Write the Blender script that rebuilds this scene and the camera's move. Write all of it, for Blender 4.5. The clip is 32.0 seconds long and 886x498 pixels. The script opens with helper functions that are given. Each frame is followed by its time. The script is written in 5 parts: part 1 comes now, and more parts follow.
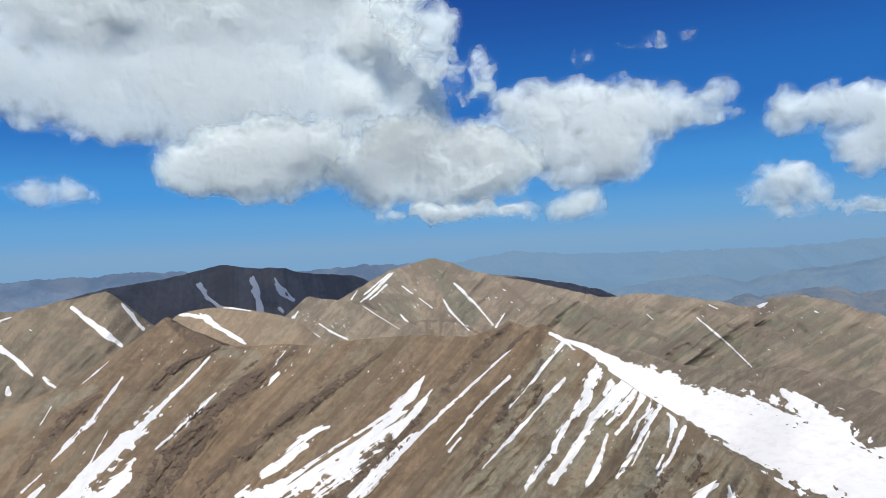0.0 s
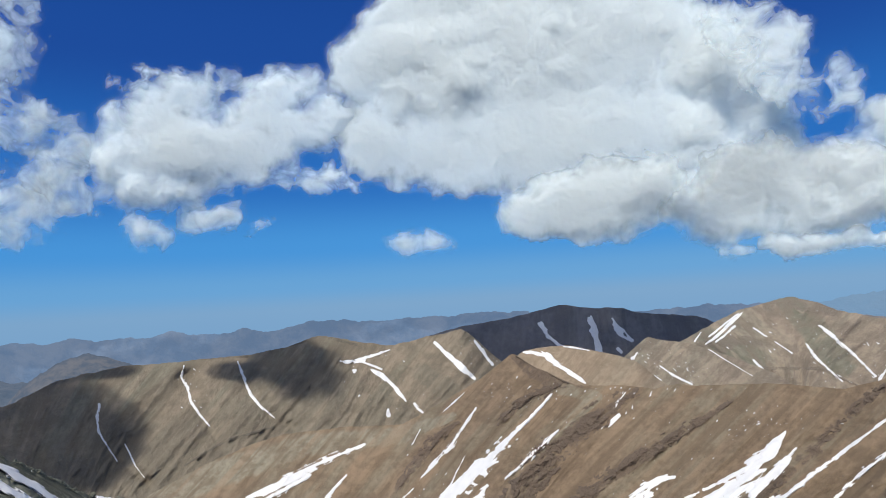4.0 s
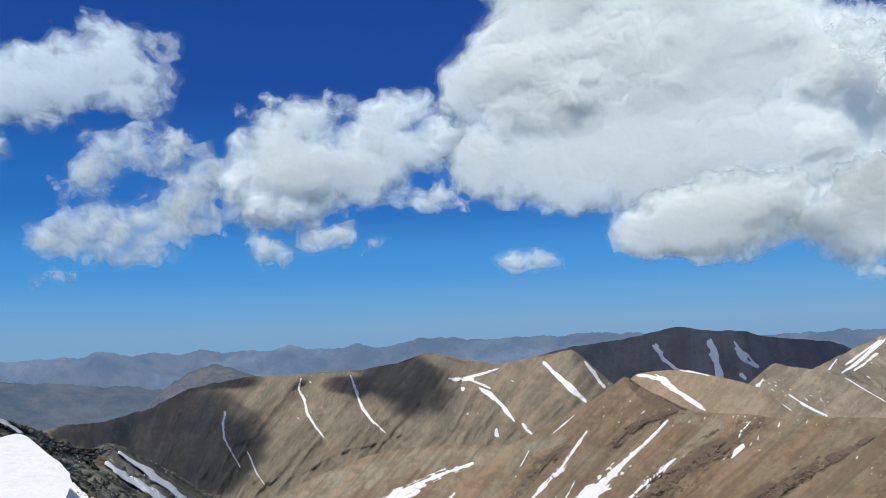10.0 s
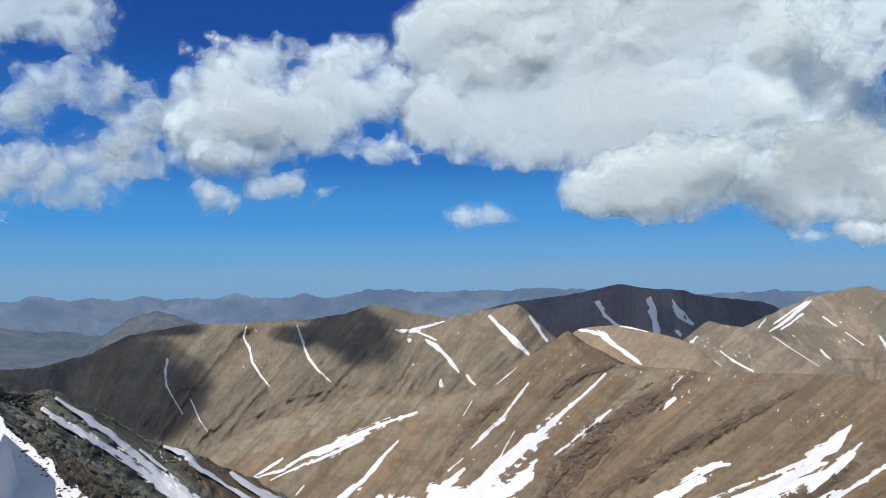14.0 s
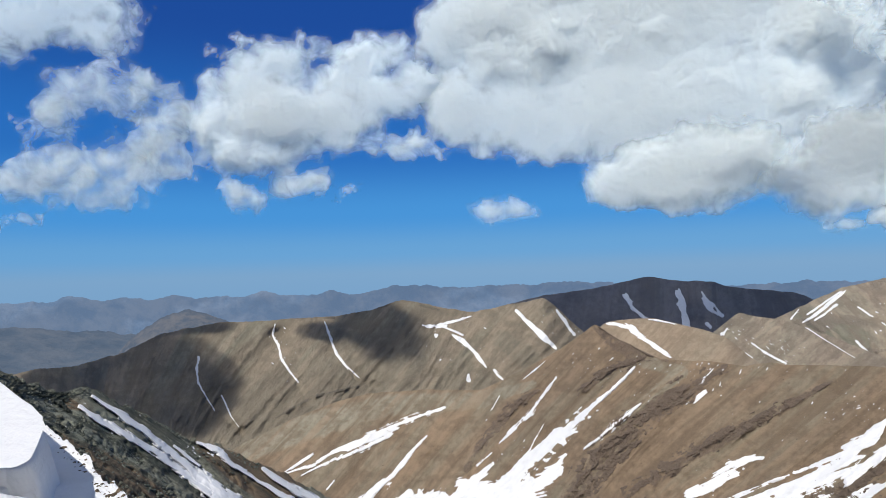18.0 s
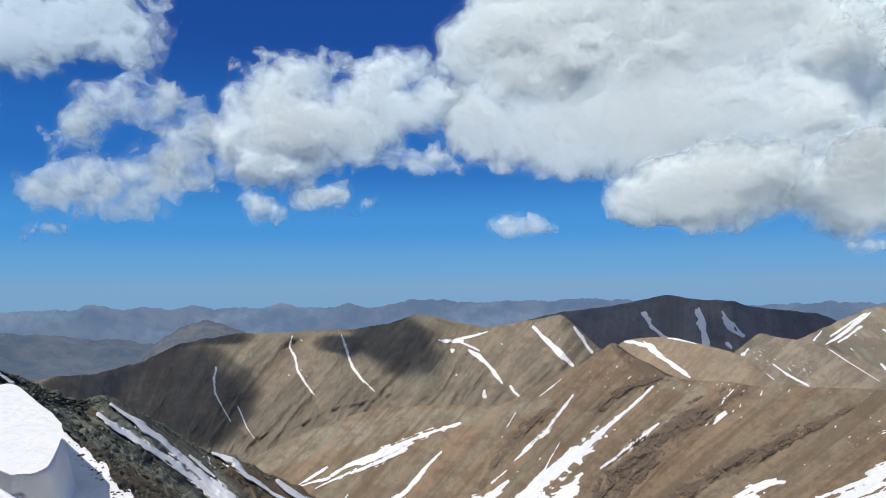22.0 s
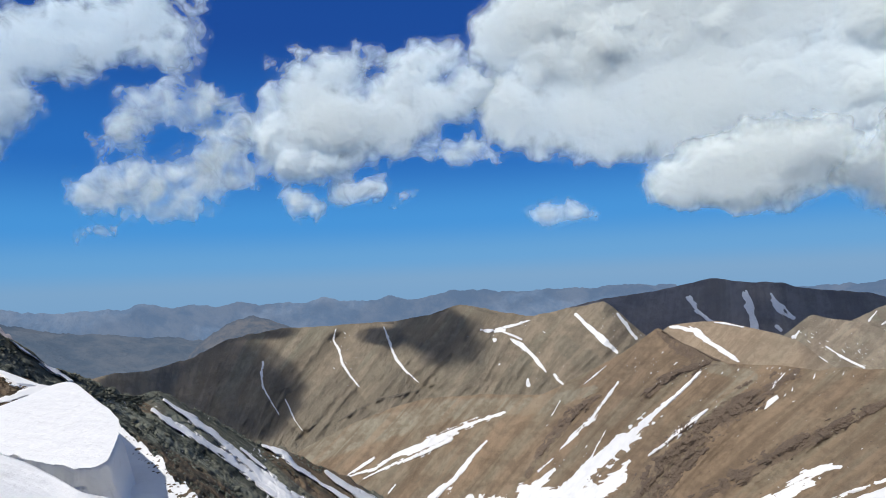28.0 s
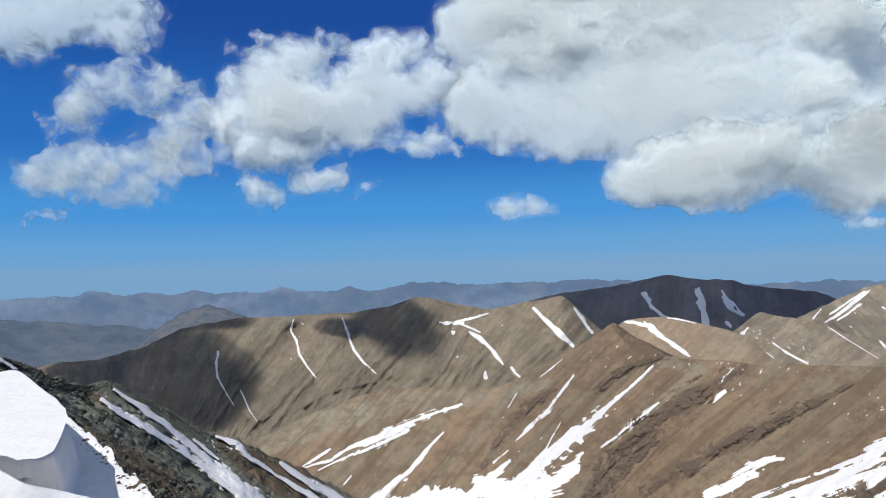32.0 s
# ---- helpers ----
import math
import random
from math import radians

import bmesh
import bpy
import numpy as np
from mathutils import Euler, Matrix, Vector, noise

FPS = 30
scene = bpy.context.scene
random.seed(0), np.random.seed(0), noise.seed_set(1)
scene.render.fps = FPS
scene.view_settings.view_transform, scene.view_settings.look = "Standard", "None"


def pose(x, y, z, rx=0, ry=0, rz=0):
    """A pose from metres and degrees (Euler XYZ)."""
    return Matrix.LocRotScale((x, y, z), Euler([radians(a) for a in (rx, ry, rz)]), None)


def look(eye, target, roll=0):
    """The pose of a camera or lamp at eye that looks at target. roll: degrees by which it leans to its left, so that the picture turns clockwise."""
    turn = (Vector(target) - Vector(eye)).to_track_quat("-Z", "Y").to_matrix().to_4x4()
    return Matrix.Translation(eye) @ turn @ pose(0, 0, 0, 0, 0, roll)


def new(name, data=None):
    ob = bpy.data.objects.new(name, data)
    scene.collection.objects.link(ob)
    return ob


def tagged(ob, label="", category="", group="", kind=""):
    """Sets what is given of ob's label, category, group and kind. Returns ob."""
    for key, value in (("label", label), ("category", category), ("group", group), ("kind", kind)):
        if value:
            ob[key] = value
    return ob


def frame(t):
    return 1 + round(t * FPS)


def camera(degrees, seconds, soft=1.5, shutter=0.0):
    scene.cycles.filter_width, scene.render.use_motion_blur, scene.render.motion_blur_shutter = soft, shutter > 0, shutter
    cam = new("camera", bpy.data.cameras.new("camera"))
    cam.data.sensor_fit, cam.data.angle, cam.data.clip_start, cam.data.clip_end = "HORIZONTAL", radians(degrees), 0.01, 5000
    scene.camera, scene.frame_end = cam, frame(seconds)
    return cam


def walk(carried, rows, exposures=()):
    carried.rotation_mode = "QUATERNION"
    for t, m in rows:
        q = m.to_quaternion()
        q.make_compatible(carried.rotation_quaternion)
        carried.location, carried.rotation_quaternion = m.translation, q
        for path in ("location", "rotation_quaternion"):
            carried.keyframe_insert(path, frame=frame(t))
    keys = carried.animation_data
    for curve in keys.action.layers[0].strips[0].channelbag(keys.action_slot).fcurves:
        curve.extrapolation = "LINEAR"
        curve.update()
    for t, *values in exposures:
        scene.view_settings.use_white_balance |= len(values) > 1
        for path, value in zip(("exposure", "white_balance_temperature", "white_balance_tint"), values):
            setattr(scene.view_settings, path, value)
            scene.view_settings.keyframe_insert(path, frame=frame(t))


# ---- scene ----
# The camera stands on a summit and turns where it is: bearing, tilt and lean in degrees.
EYE = (0.0, 0.0, 1.6)
cam = camera(67.51, 32.0, 0.72)
TURNS = [
    (0, 36.17, -0.34, -2.65), (0.5, 33.57, 0.29, -2.48), (1, 33.21, 0.8, -2.15), (1.5, 33.21, -0.3, -3.38),
    (2, 28.63, 0.92, -3.08), (2.5, 25.34, 4.44, -3.47), (3, 20.58, 5.4, -2.94), (3.5, 14.43, 5.6, -3.29),
    (4, 7.93, 4.58, -3.27), (4.5, 3.03, 4.06, -3.18), (6.5, -2.6, 5.38, -2.04), (7, 0.7, 5.33, -1.39),
    (7.5, 1, 5.56, -1.65), (8, -0.22, 5.83, -1.98), (8.5, -2.76, 5.58, -2.95), (9, -3.61, 6.08, -2.64),
    (9.5, -2.29, 6.42, -2.26), (10, -1.39, 6.62, -2.25), (10.5, 0.1, 7.13, -2.33), (11, 1.71, 7.93, -1.02),
    (11.5, 2.78, 5.9, -0.77), (12, 2.1, 2.81, -0.71), (12.5, 1.65, 1.95, -0.99), (13, 1.02, 2.17, -0.63),
    (13.5, 1.5, 2.24, -0.41), (14, 2.84, 2.44, -0.85), (14.5, 7.35, 2.56, -1.26), (16.5, 6.01, 3.37, -1.03),
    (17, 4.45, 2.64, -1.03), (17.5, 2.71, 2.29, -1.24), (18, 0.64, 2.07, -1.67), (18.5, -0.65, 2.89, -1.17),
    (19, 0, 1.9, -0.6), (19.5, 0.25, 1.22, 0.06), (20, 0.92, 1.77, -0.07), (20.5, 1.63, 2.34, -0.22),
    (21, 1.61, 2.92, -0.53), (21.5, 0.65, 3.15, -0.46), (22, -0.87, 3.37, -0.74), (22.5, -2.35, 4.78, -0.57),
    (23, -4.75, 4.43, -0.9), (23.5, -8.11, 4.77, -1.3), (24, -8.35, 4.64, -1.32), (24.5, -8.64, 4.39, -1.15),
    (25, -9.26, 4.09, -1.62), (25.5, -10.59, 3.86, -2.35), (27.5, -7.85, 2.35, -2.82), (28, -4.27, 2.63, -2.39),
    (28.5, -2.64, 3.68, -2.25), (29, -1.75, 3.58, -1.69), (29.5, -0.77, 3.43, -1.44), (30, 0.32, 3.77, -1.16),
    (30.5, 3.24, 3.89, -1.51), (31, 4.54, 1.09, -2.18), (31.5, 4.65, 0.28, -1.42), (32, -0.88, 1.85, -1.35),
]


def stand(bearing, tilt, lean):
    a, b = radians(bearing), radians(tilt)
    ahead = Vector((math.sin(a) * math.cos(b), math.cos(a) * math.cos(b), math.sin(b)))
    return look(EYE, Vector(EYE) + ahead * 100.0, lean)


walk(cam, [(t, stand(b, p, r)) for t, b, p, r in TURNS], [(0.0, 0.0), (32.0, 0.0)])

# ---- light ----
SUN_BEARING, SUN_HEIGHT = -152.0, 54.0


def bearing_vector(bearing, height=0.0):
    a, b = radians(bearing), radians(height)
    return Vector((math.sin(a) * math.cos(b), math.cos(a) * math.cos(b), math.sin(b)))


SUN_WAY = bearing_vector(SUN_BEARING, SUN_HEIGHT)
world = bpy.data.worlds.new("sky")
scene.world = world
world.use_nodes = True
wt = world.node_tree
sky = wt.nodes.new("ShaderNodeTexSky")
sky.sky_type = "NISHITA"
sky.sun_disc = False
sky.sun_elevation, sky.sun_rotation = radians(SUN_HEIGHT), radians(SUN_BEARING)
sky.altitude, sky.air_density, sky.dust_density, sky.ozone_density = 3000.0, 1.0, 0.6, 4.0
# towards the horizon the clear air turns pale
around = wt.nodes.new("ShaderNodeTexCoord")
split = wt.nodes.new("ShaderNodeSeparateXYZ")
wt.links.new(around.outputs["Generated"], split.inputs[0])
ramp = wt.nodes.new("ShaderNodeValToRGB")
ramp.color_ramp.interpolation = "EASE"
while len(ramp.color_ramp.elements) < 7:
    ramp.color_ramp.elements.new(0.5)
for e, (at, colour) in zip(ramp.color_ramp.elements, (
        (0.0, (0.170, 0.350, 0.59)), (0.035, (0.116, 0.345, 0.66)), (0.09, (0.052, 0.288, 0.69)), (0.19, (0.015, 0.150, 0.52)),
        (0.36, (0.008, 0.068, 0.335)), (0.54, (0.006, 0.05, 0.27)), (0.92, (0.40, 0.46, 0.56)))):
    e.position, e.color = at, (*colour, 1.0)
wt.links.new(split.outputs["Z"], ramp.inputs[0])
clear_air = wt.nodes.new("ShaderNodeMix")
clear_air.data_type = "RGBA"
clear_air.inputs[0].default_value = 0.93
dim = wt.nodes.new("ShaderNodeVectorMath")
dim.operation = "SCALE"
dim.inputs["Scale"].default_value = 0.09
wt.links.new(sky.outputs[0], dim.inputs[0])
wt.links.new(dim.outputs[0], clear_air.inputs[6])
wt.links.new(ramp.outputs[0], clear_air.inputs[7])
wt.links.new(clear_air.outputs[2], wt.nodes["Background"].inputs[0])
wt.nodes["Background"].inputs[1].default_value = 1.0
sun = new("sun", bpy.data.lights.new("sun", "SUN"))
sun.data.energy, sun.data.angle, sun.data.color = 4.3, radians(0.5), (1.0, 0.95, 0.87)
sun.matrix_world = look(SUN_WAY * 4000.0, (0, 0, 0))

# ---- arithmetic for surfaces ----


def lattice(ix, iy, iz, seed):
    h = (ix * 374761393 + iy * 668265263 + iz * 2147483647 + seed * 974634777) & 0xFFFFFFFF
    h = ((h ^ (h >> 13)) * 1274126177) & 0xFFFFFFFF
    h = ((h ^ (h >> 16)) * 2246822519) & 0xFFFFFFFF
    return ((h ^ (h >> 15)) & 0xFFFF) / 32767.5 - 1.0


def grain(x, y, z=0.0, seed=0):
    """Smooth value noise, -1 to 1, on arrays."""
    x, y = np.broadcast_arrays(np.asarray(x, float), np.asarray(y, float))
    z = np.broadcast_to(np.asarray(z, float), x.shape)
    fx, fy, fz = np.floor(x), np.floor(y), np.floor(z)
    ix, iy, iz = fx.astype(np.int64), fy.astype(np.int64), fz.astype(np.int64)
    u, v, w = x - fx, y - fy, z - fz
    u, v, w = (q * q * q * (q * (q * 6 - 15) + 10) for q in (u, v, w))
    out = np.zeros(x.shape)
    for a in (0, 1):
        for b in (0, 1):
            for c in (0, 1):
                k = (u if a else 1 - u) * (v if b else 1 - v) * (w if c else 1 - w)
                out += k * lattice(ix + a, iy + b, iz + c, seed)
    return out


def fbm(x, y, z=0.0, octaves=5, seed=0, gain=0.5):
    out, amp, total = 0.0, 1.0, 0.0
    for k in range(octaves):
        f = 2.03 ** k
        out = out + amp * grain(np.asarray(x) * f + 7.1 * k, np.asarray(y) * f + 3.7 * k, np.asarray(z) * f, seed + k)
        total += amp
        amp *= gain
    return out / total * 1.5


def ridged(x, y, z=0.0, octaves=5, seed=0, gain=0.5):
    out, amp, total = 0.0, 1.0, 0.0
    for k in range(octaves):
        f = 2.03 ** k
        g = grain(np.asarray(x) * f + 1.7 * k, np.asarray(y) * f + 9.2 * k, np.asarray(z) * f, seed + k)
        out = out + amp * (1 - 2 * np.abs(g))
        total += amp
        amp *= gain
    return out / total


def line_at(points, x, column=1):
    p = np.array(points, float)
    order = np.argsort(p[:, 0])
    return np.interp(x, p[order, 0], p[order, column])


def soft_line(points, x, width=0.25):
    """The polyline, its corners a little rounded."""
    return sum(line_at(points, x + d * width) * k for d, k in ((-1, 0.2), (-0.5, 0.2), (0, 0.2), (0.5, 0.2), (1, 0.2)))


def smooth(a, b, x):
    t = np.clip((x - a) / (b - a), 0, 1)
    return t * t * (3 - 2 * t)


def direct(az, el, dist):
    """Places seen from the summit at bearing az, height angle el and level distance dist."""
    a, e = np.radians(az), np.radians(el)
    return np.stack([np.sin(a) * dist + EYE[0], np.cos(a) * dist + EYE[1], np.tan(e) * dist + EYE[2]], -1)


def grid_mesh(name, places, material, attributes=(), wrap=False):
    """A mesh from a grid of places (rows x columns x 3)."""
    n, m = places.shape[:2]
    mesh = bpy.data.meshes.new(name)
    idx = np.arange(n * m).reshape(n, m)
    if wrap:
        idx = np.concatenate([idx, idx[:, :1]], 1)
    quads = np.stack([idx[:-1, :-1], idx[1:, :-1], idx[1:, 1:], idx[:-1, 1:]], -1).reshape(-1, 4)
    return quads_mesh(mesh, places.reshape(-1, 3), quads, material, [(k, np.asarray(v).reshape(-1)) for k, v in attributes])


def quads_mesh(mesh, verts, quads, material, attributes=()):
    mesh.vertices.add(len(verts))
    mesh.vertices.foreach_set("co", np.ascontiguousarray(verts, dtype=np.float32).ravel())
    mesh.loops.add(quads.size)
    mesh.loops.foreach_set("vertex_index", np.ascontiguousarray(quads, dtype=np.int32).ravel())
    mesh.polygons.add(len(quads))
    mesh.polygons.foreach_set("loop_start", np.arange(0, quads.size, quads.shape[1], dtype=np.int32))
    mesh.polygons.foreach_set("use_smooth", np.ones(len(quads), dtype=bool))
    for key, values in attributes:
        at = mesh.attributes.new(key, "FLOAT", "POINT")
        at.data.foreach_set("value", np.ascontiguousarray(values, dtype=np.float32))
    mesh.update(calc_edges=True)
    mesh.validate()
    mesh.materials.append(material)
    return mesh


# ---- materials ----


class Nodes:
    def __init__(self, name):
        self.material = bpy.data.materials.new(name)
        self.material.use_nodes = True
        self.tree = self.material.node_tree
        self.bsdf = self.tree.nodes["Principled BSDF"]
        self.out = self.tree.nodes["Material Output"]

    def node(self, kind, **values):
        n = self.tree.nodes.new(kind)
        for key, v in values.items():
            n.inputs[key.replace("_", " ")].default_value = v
        return n

    def link(self, a, b):
        self.tree.links.new(a, b)

    def place(self):
        return self.tree.nodes.new("ShaderNodeNewGeometry").outputs["Position"]

    def attribute(self, key):
        n = self.tree.nodes.new("ShaderNodeAttribute")
        n.attribute_name = key
        return n.outputs["Fac"]

    def noise(self, vector, scale, detail=6.0, rough=0.55):
        n = self.node("ShaderNodeTexNoise", Scale=scale, Detail=detail, Roughness=rough)
        self.link(vector, n.inputs["Vector"])
        return n.outputs["Fac"]

    def vector(self, x, y, z=0.0):
        n = self.tree.nodes.new("ShaderNodeCombineXYZ")
        for k, v in enumerate((x, y, z)):
            if isinstance(v, float):
                n.inputs[k].default_value = v
            else:
                self.link(v, n.inputs[k])
        return n.outputs[0]

    def math(self, op, a, b=0.0, c=0.0):
        n = self.tree.nodes.new("ShaderNodeMath")
        n.operation = op
        for k, v in enumerate((a, b, c)):
            if isinstance(v, (int, float)):
                n.inputs[k].default_value = v
            else:
                self.link(v, n.inputs[k])
        return n.outputs[0]

    def step(self, value, low, high):
        n = self.tree.nodes.new("ShaderNodeMapRange")
        n.interpolation_type = "SMOOTHSTEP"
        n.inputs["From Min"].default_value, n.inputs["From Max"].default_value = low, high
        self.link(value, n.inputs["Value"])
        return n.outputs["Result"]

    def mix(self, fac, a, b):
        n = self.tree.nodes.new("ShaderNodeMix")
        n.data_type = "RGBA"
        for k, v in ((0, fac), (6, a), (7, b)):
            if isinstance(v, (tuple, float, int)):
                n.inputs[k].default_value = (*v, 1.0) if isinstance(v, tuple) else v
            else:
                self.link(v, n.inputs[k])
        return n.outputs[2]

    def bump(self, height, strength, distance, normal=None):
        n = self.node("ShaderNodeBump", Strength=strength, Distance=distance)
        self.link(height, n.inputs["Height"])
        if normal:
            self.link(normal, n.inputs["Normal"])
        self.link(n.outputs[0], self.bsdf.inputs["Normal"])
        return n.outputs[0]

    def done(self, color, rough=0.9, specular=0.2):
        self.link(color, self.bsdf.inputs["Base Color"])
        self.bsdf.inputs["Roughness"].default_value = rough
        self.bsdf.inputs["Specular IOR Level"].default_value = specular
        return self.material


def scree(name, light, dark, third, rock, size, bump, other=(0.15, 0.135, 0.10), near=False, even=0.5, flow=0.14):
    """Loose slope of stones: broad bands run down the fall lines (across/along), with rubble where 'rock' is high."""
    n = Nodes(name)
    p = n.place()
    across, along, rocky = n.attribute("across"), n.attribute("along"), n.attribute("rock")
    streaks = n.noise(n.vector(across, n.math("MULTIPLY", along, flow)), 1.6, 5.0, 0.6 if near else 0.5)
    bands = n.noise(n.vector(across, n.math("MULTIPLY", along, flow * 0.7), 3.0), 0.8, 4.0, 0.55)
    broad = n.noise(p, 1.0 / (size * 12), 5.0, 0.6)
    if near:
        fine = n.noise(p, 1.0 / size, 8.0, 0.72)
        finer = n.noise(p, 6.0 / size, 5.0, 0.75)
    else:
        level = n.attribute("round")
        fine = n.noise(n.vector(n.math("ADD", n.math("MULTIPLY", across, 0.4), n.math("MULTIPLY", level, 0.6)), n.math("MULTIPLY", along, 0.9), 2.0), 2.6, 7.0, 0.66)
        finer = n.noise(n.vector(level, n.math("MULTIPLY", along, 1.1), 6.0), 11.0, 6.0, 0.72)
    tint = n.noise(n.vector(across, n.math("MULTIPLY", along, 0.3), 4.0), 0.36, 6.0)
    blend = n.math("ADD", n.math("MULTIPLY", streaks, 0.34), n.math("ADD", n.math("MULTIPLY", fine, 0.40), n.math("MULTIPLY", finer, 0.26)))
    tone = n.step(blend, 0.5 - 0.13 * even, 0.5 + 0.13 * even) if near else n.step(blend, 0.42, 0.58)
    c = n.mix(tone, dark, light)
    c = n.mix(n.math("MULTIPLY", n.step(tint, 0.42, 0.62), 0.8), c, n.mix(tone, tuple(v * 0.8 for v in third), tuple(v * 1.1 for v in third)))
    toned = n.math("ADD", n.attribute("tone"), n.math("MULTIPLY", n.math("SUBTRACT", streaks, 0.5), 1.1))
    c = n.mix(n.step(toned, 0.2, 0.7), c, n.mix(tone, tuple(v * 0.72 for v in other), other))
    c = n.mix(n.math("MULTIPLY", n.step(bands, 0.52, 0.62), 0.7), c, tuple(v * 0.9 for v in dark))
    c = n.mix(n.math("MULTIPLY", n.step(bands, 0.47, 0.38), 0.55), c, tuple(v * 1.08 for v in light))
    patch = n.noise(n.vector(across if near else level, n.math("MULTIPLY", along, 1.5), 8.0), 0.5, 7.0, 0.64)
    c = n.mix(n.math("MULTIPLY", n.step(patch, 0.47, 0.62), 0.0 if near else 0.6), c, tuple(v * 0.84 for v in dark))
    c = n.mix(n.math("MULTIPLY", n.step(broad, 0.45, 0.7), 0.3), c, dark)
    edge = n.math("ADD", rocky, n.math("MULTIPLY", n.math("SUBTRACT", fine, 0.5), 2.2))
    rubble = n.step(edge, 0.36, 0.7)
    c = n.mix(n.math("MULTIPLY", rubble, 0.8), c, n.mix(n.step(finer, 0.40, 0.6), tuple(v * 0.62 for v in rock), tuple(v * 1.4 for v in rock)))
    c = n.mix(n.math("MULTIPLY", n.step(finer, 0.55, 0.66), 0.65), c, tuple(v * 0.62 for v in dark))
    c = n.mix(n.math("MULTIPLY", n.step(finer, 0.44, 0.34), 0.55), c, tuple(v * 1.3 for v in light))
    h = n.math("ADD", fine, n.math("ADD", n.math("MULTIPLY", streaks, 0.22), n.math("MULTIPLY", finer, 0.3)))
    n.bump(h, 0.8, bump * (1.7 if near else 2.2))
    return n.done(c, 0.95, 0.1)


def snow_material():
    n = Nodes("snow")
    p = n.place()
    a = n.noise(p, 0.12, 6.0, 0.6)
    b = n.noise(p, 1.7, 6.0, 0.65)
    c = n.mix(n.step(a, 0.45, 0.75), (0.745, 0.75, 0.76), (0.66, 0.665, 0.67))
    c = n.mix(n.math("MULTIPLY", n.step(b, 0.55, 0.75), 0.3), c, (0.57, 0.555, 0.53))
    n.bump(n.math("ADD", a, n.math("MULTIPLY", b, 0.16)), 0.45, 1.0)
    n.done(c, 0.7, 0.2)
    return n.material


def painted_haze_material(name, low, high, size, lit=0.18):
    """Far ranges as a backdrop: the blue haze before them is painted into colour and glow."""
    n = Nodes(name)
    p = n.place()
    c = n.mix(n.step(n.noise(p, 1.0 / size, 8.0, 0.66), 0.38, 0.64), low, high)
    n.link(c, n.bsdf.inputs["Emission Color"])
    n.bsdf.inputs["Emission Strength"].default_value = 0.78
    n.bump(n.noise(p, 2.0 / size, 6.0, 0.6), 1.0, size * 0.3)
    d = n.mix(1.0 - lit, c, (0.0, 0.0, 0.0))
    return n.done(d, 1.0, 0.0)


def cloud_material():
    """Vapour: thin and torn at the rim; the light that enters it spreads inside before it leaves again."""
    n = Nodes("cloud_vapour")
    p = n.place()
    vapour, torn = n.attribute("vapour"), n.attribute("ragged")
    curl = n.node("ShaderNodeTexNoise", Scale=0.0075, Detail=9.0, Roughness=0.54, Distortion=0.6)
    n.link(p, curl.inputs["Vector"])
    n2 = n.noise(p, 0.0035, 4.0, 0.55)
    w = n.math("MULTIPLY", n.math("SUBTRACT", curl.outputs["Fac"], 0.5), n.math("MULTIPLY", torn, 4.2))
    w2 = n.math("MULTIPLY", n.math("SUBTRACT", n2, 0.5), n.math("MULTIPLY", torn, 2.0))
    alpha = n.step(n.math("ADD", vapour, n.math("ADD", w, w2)), -0.45, 1.2)
    puff = n.noise(p, 0.007, 4.0, 0.5)
    bump = n.bump(puff, 0.2, 60.0)
    # normals lean to a fixed sunward direction, standing in for light scattered inside the vapour
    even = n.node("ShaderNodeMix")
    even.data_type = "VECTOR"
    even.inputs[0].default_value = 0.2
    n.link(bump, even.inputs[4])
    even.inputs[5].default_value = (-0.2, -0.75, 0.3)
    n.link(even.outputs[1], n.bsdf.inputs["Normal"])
    body = n.bsdf
    body.inputs["Base Color"].default_value = (0.56, 0.612, 0.605, 1.0)
    body.inputs["Roughness"].default_value = 1.0
    body.inputs["Specular IOR Level"].default_value = 0.0
    body.subsurface_method = "BURLEY"
    body.inputs["Subsurface Weight"].default_value = 1.0
    body.inputs["Subsurface Radius"].default_value = (1.0, 1.0, 1.0)
    body.inputs["Subsurface Scale"].default_value = 230.0
    n.link(alpha, body.inputs["Alpha"])
    return n.material


BROWN = scree("brown_scree", (0.264, 0.194, 0.131), (0.172, 0.128, 0.087), (0.230, 0.201, 0.147), (0.128, 0.098, 0.076), 6.0, 1.3, (0.290, 0.264, 0.198))
TAN = scree("tan_scree", (0.318, 0.250, 0.178), (0.232, 0.180, 0.128), (0.270, 0.226, 0.165), (0.150, 0.118, 0.092), 8.0, 0.8, (0.30, 0.26, 0.19))
MIDDLE = scree("pale_scree", (0.278, 0.230, 0.170), (0.180, 0.152, 0.115), (0.210, 0.199, 0.150), (0.121, 0.106, 0.085), 22.0, 5.0, (0.218, 0.192, 0.146), flow=0.24)
PEAK = scree("weathered_scree", (0.345, 0.284, 0.214), (0.218, 0.180, 0.142), (0.270, 0.250, 0.192), (0.180, 0.152, 0.124), 22.0, 5.0, (0.225, 0.216, 0.165), flow=0.5)
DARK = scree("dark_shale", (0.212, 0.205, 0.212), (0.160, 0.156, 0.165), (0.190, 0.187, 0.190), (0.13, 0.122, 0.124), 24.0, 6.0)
GREEN_ROCK = scree("lichen_rock", (0.240, 0.252, 0.205), (0.070, 0.078, 0.066), (0.215, 0.208, 0.158), (0.060, 0.067, 0.058), 0.9, 0.7, (0.195, 0.145, 0.10), near=True, even=0.26)
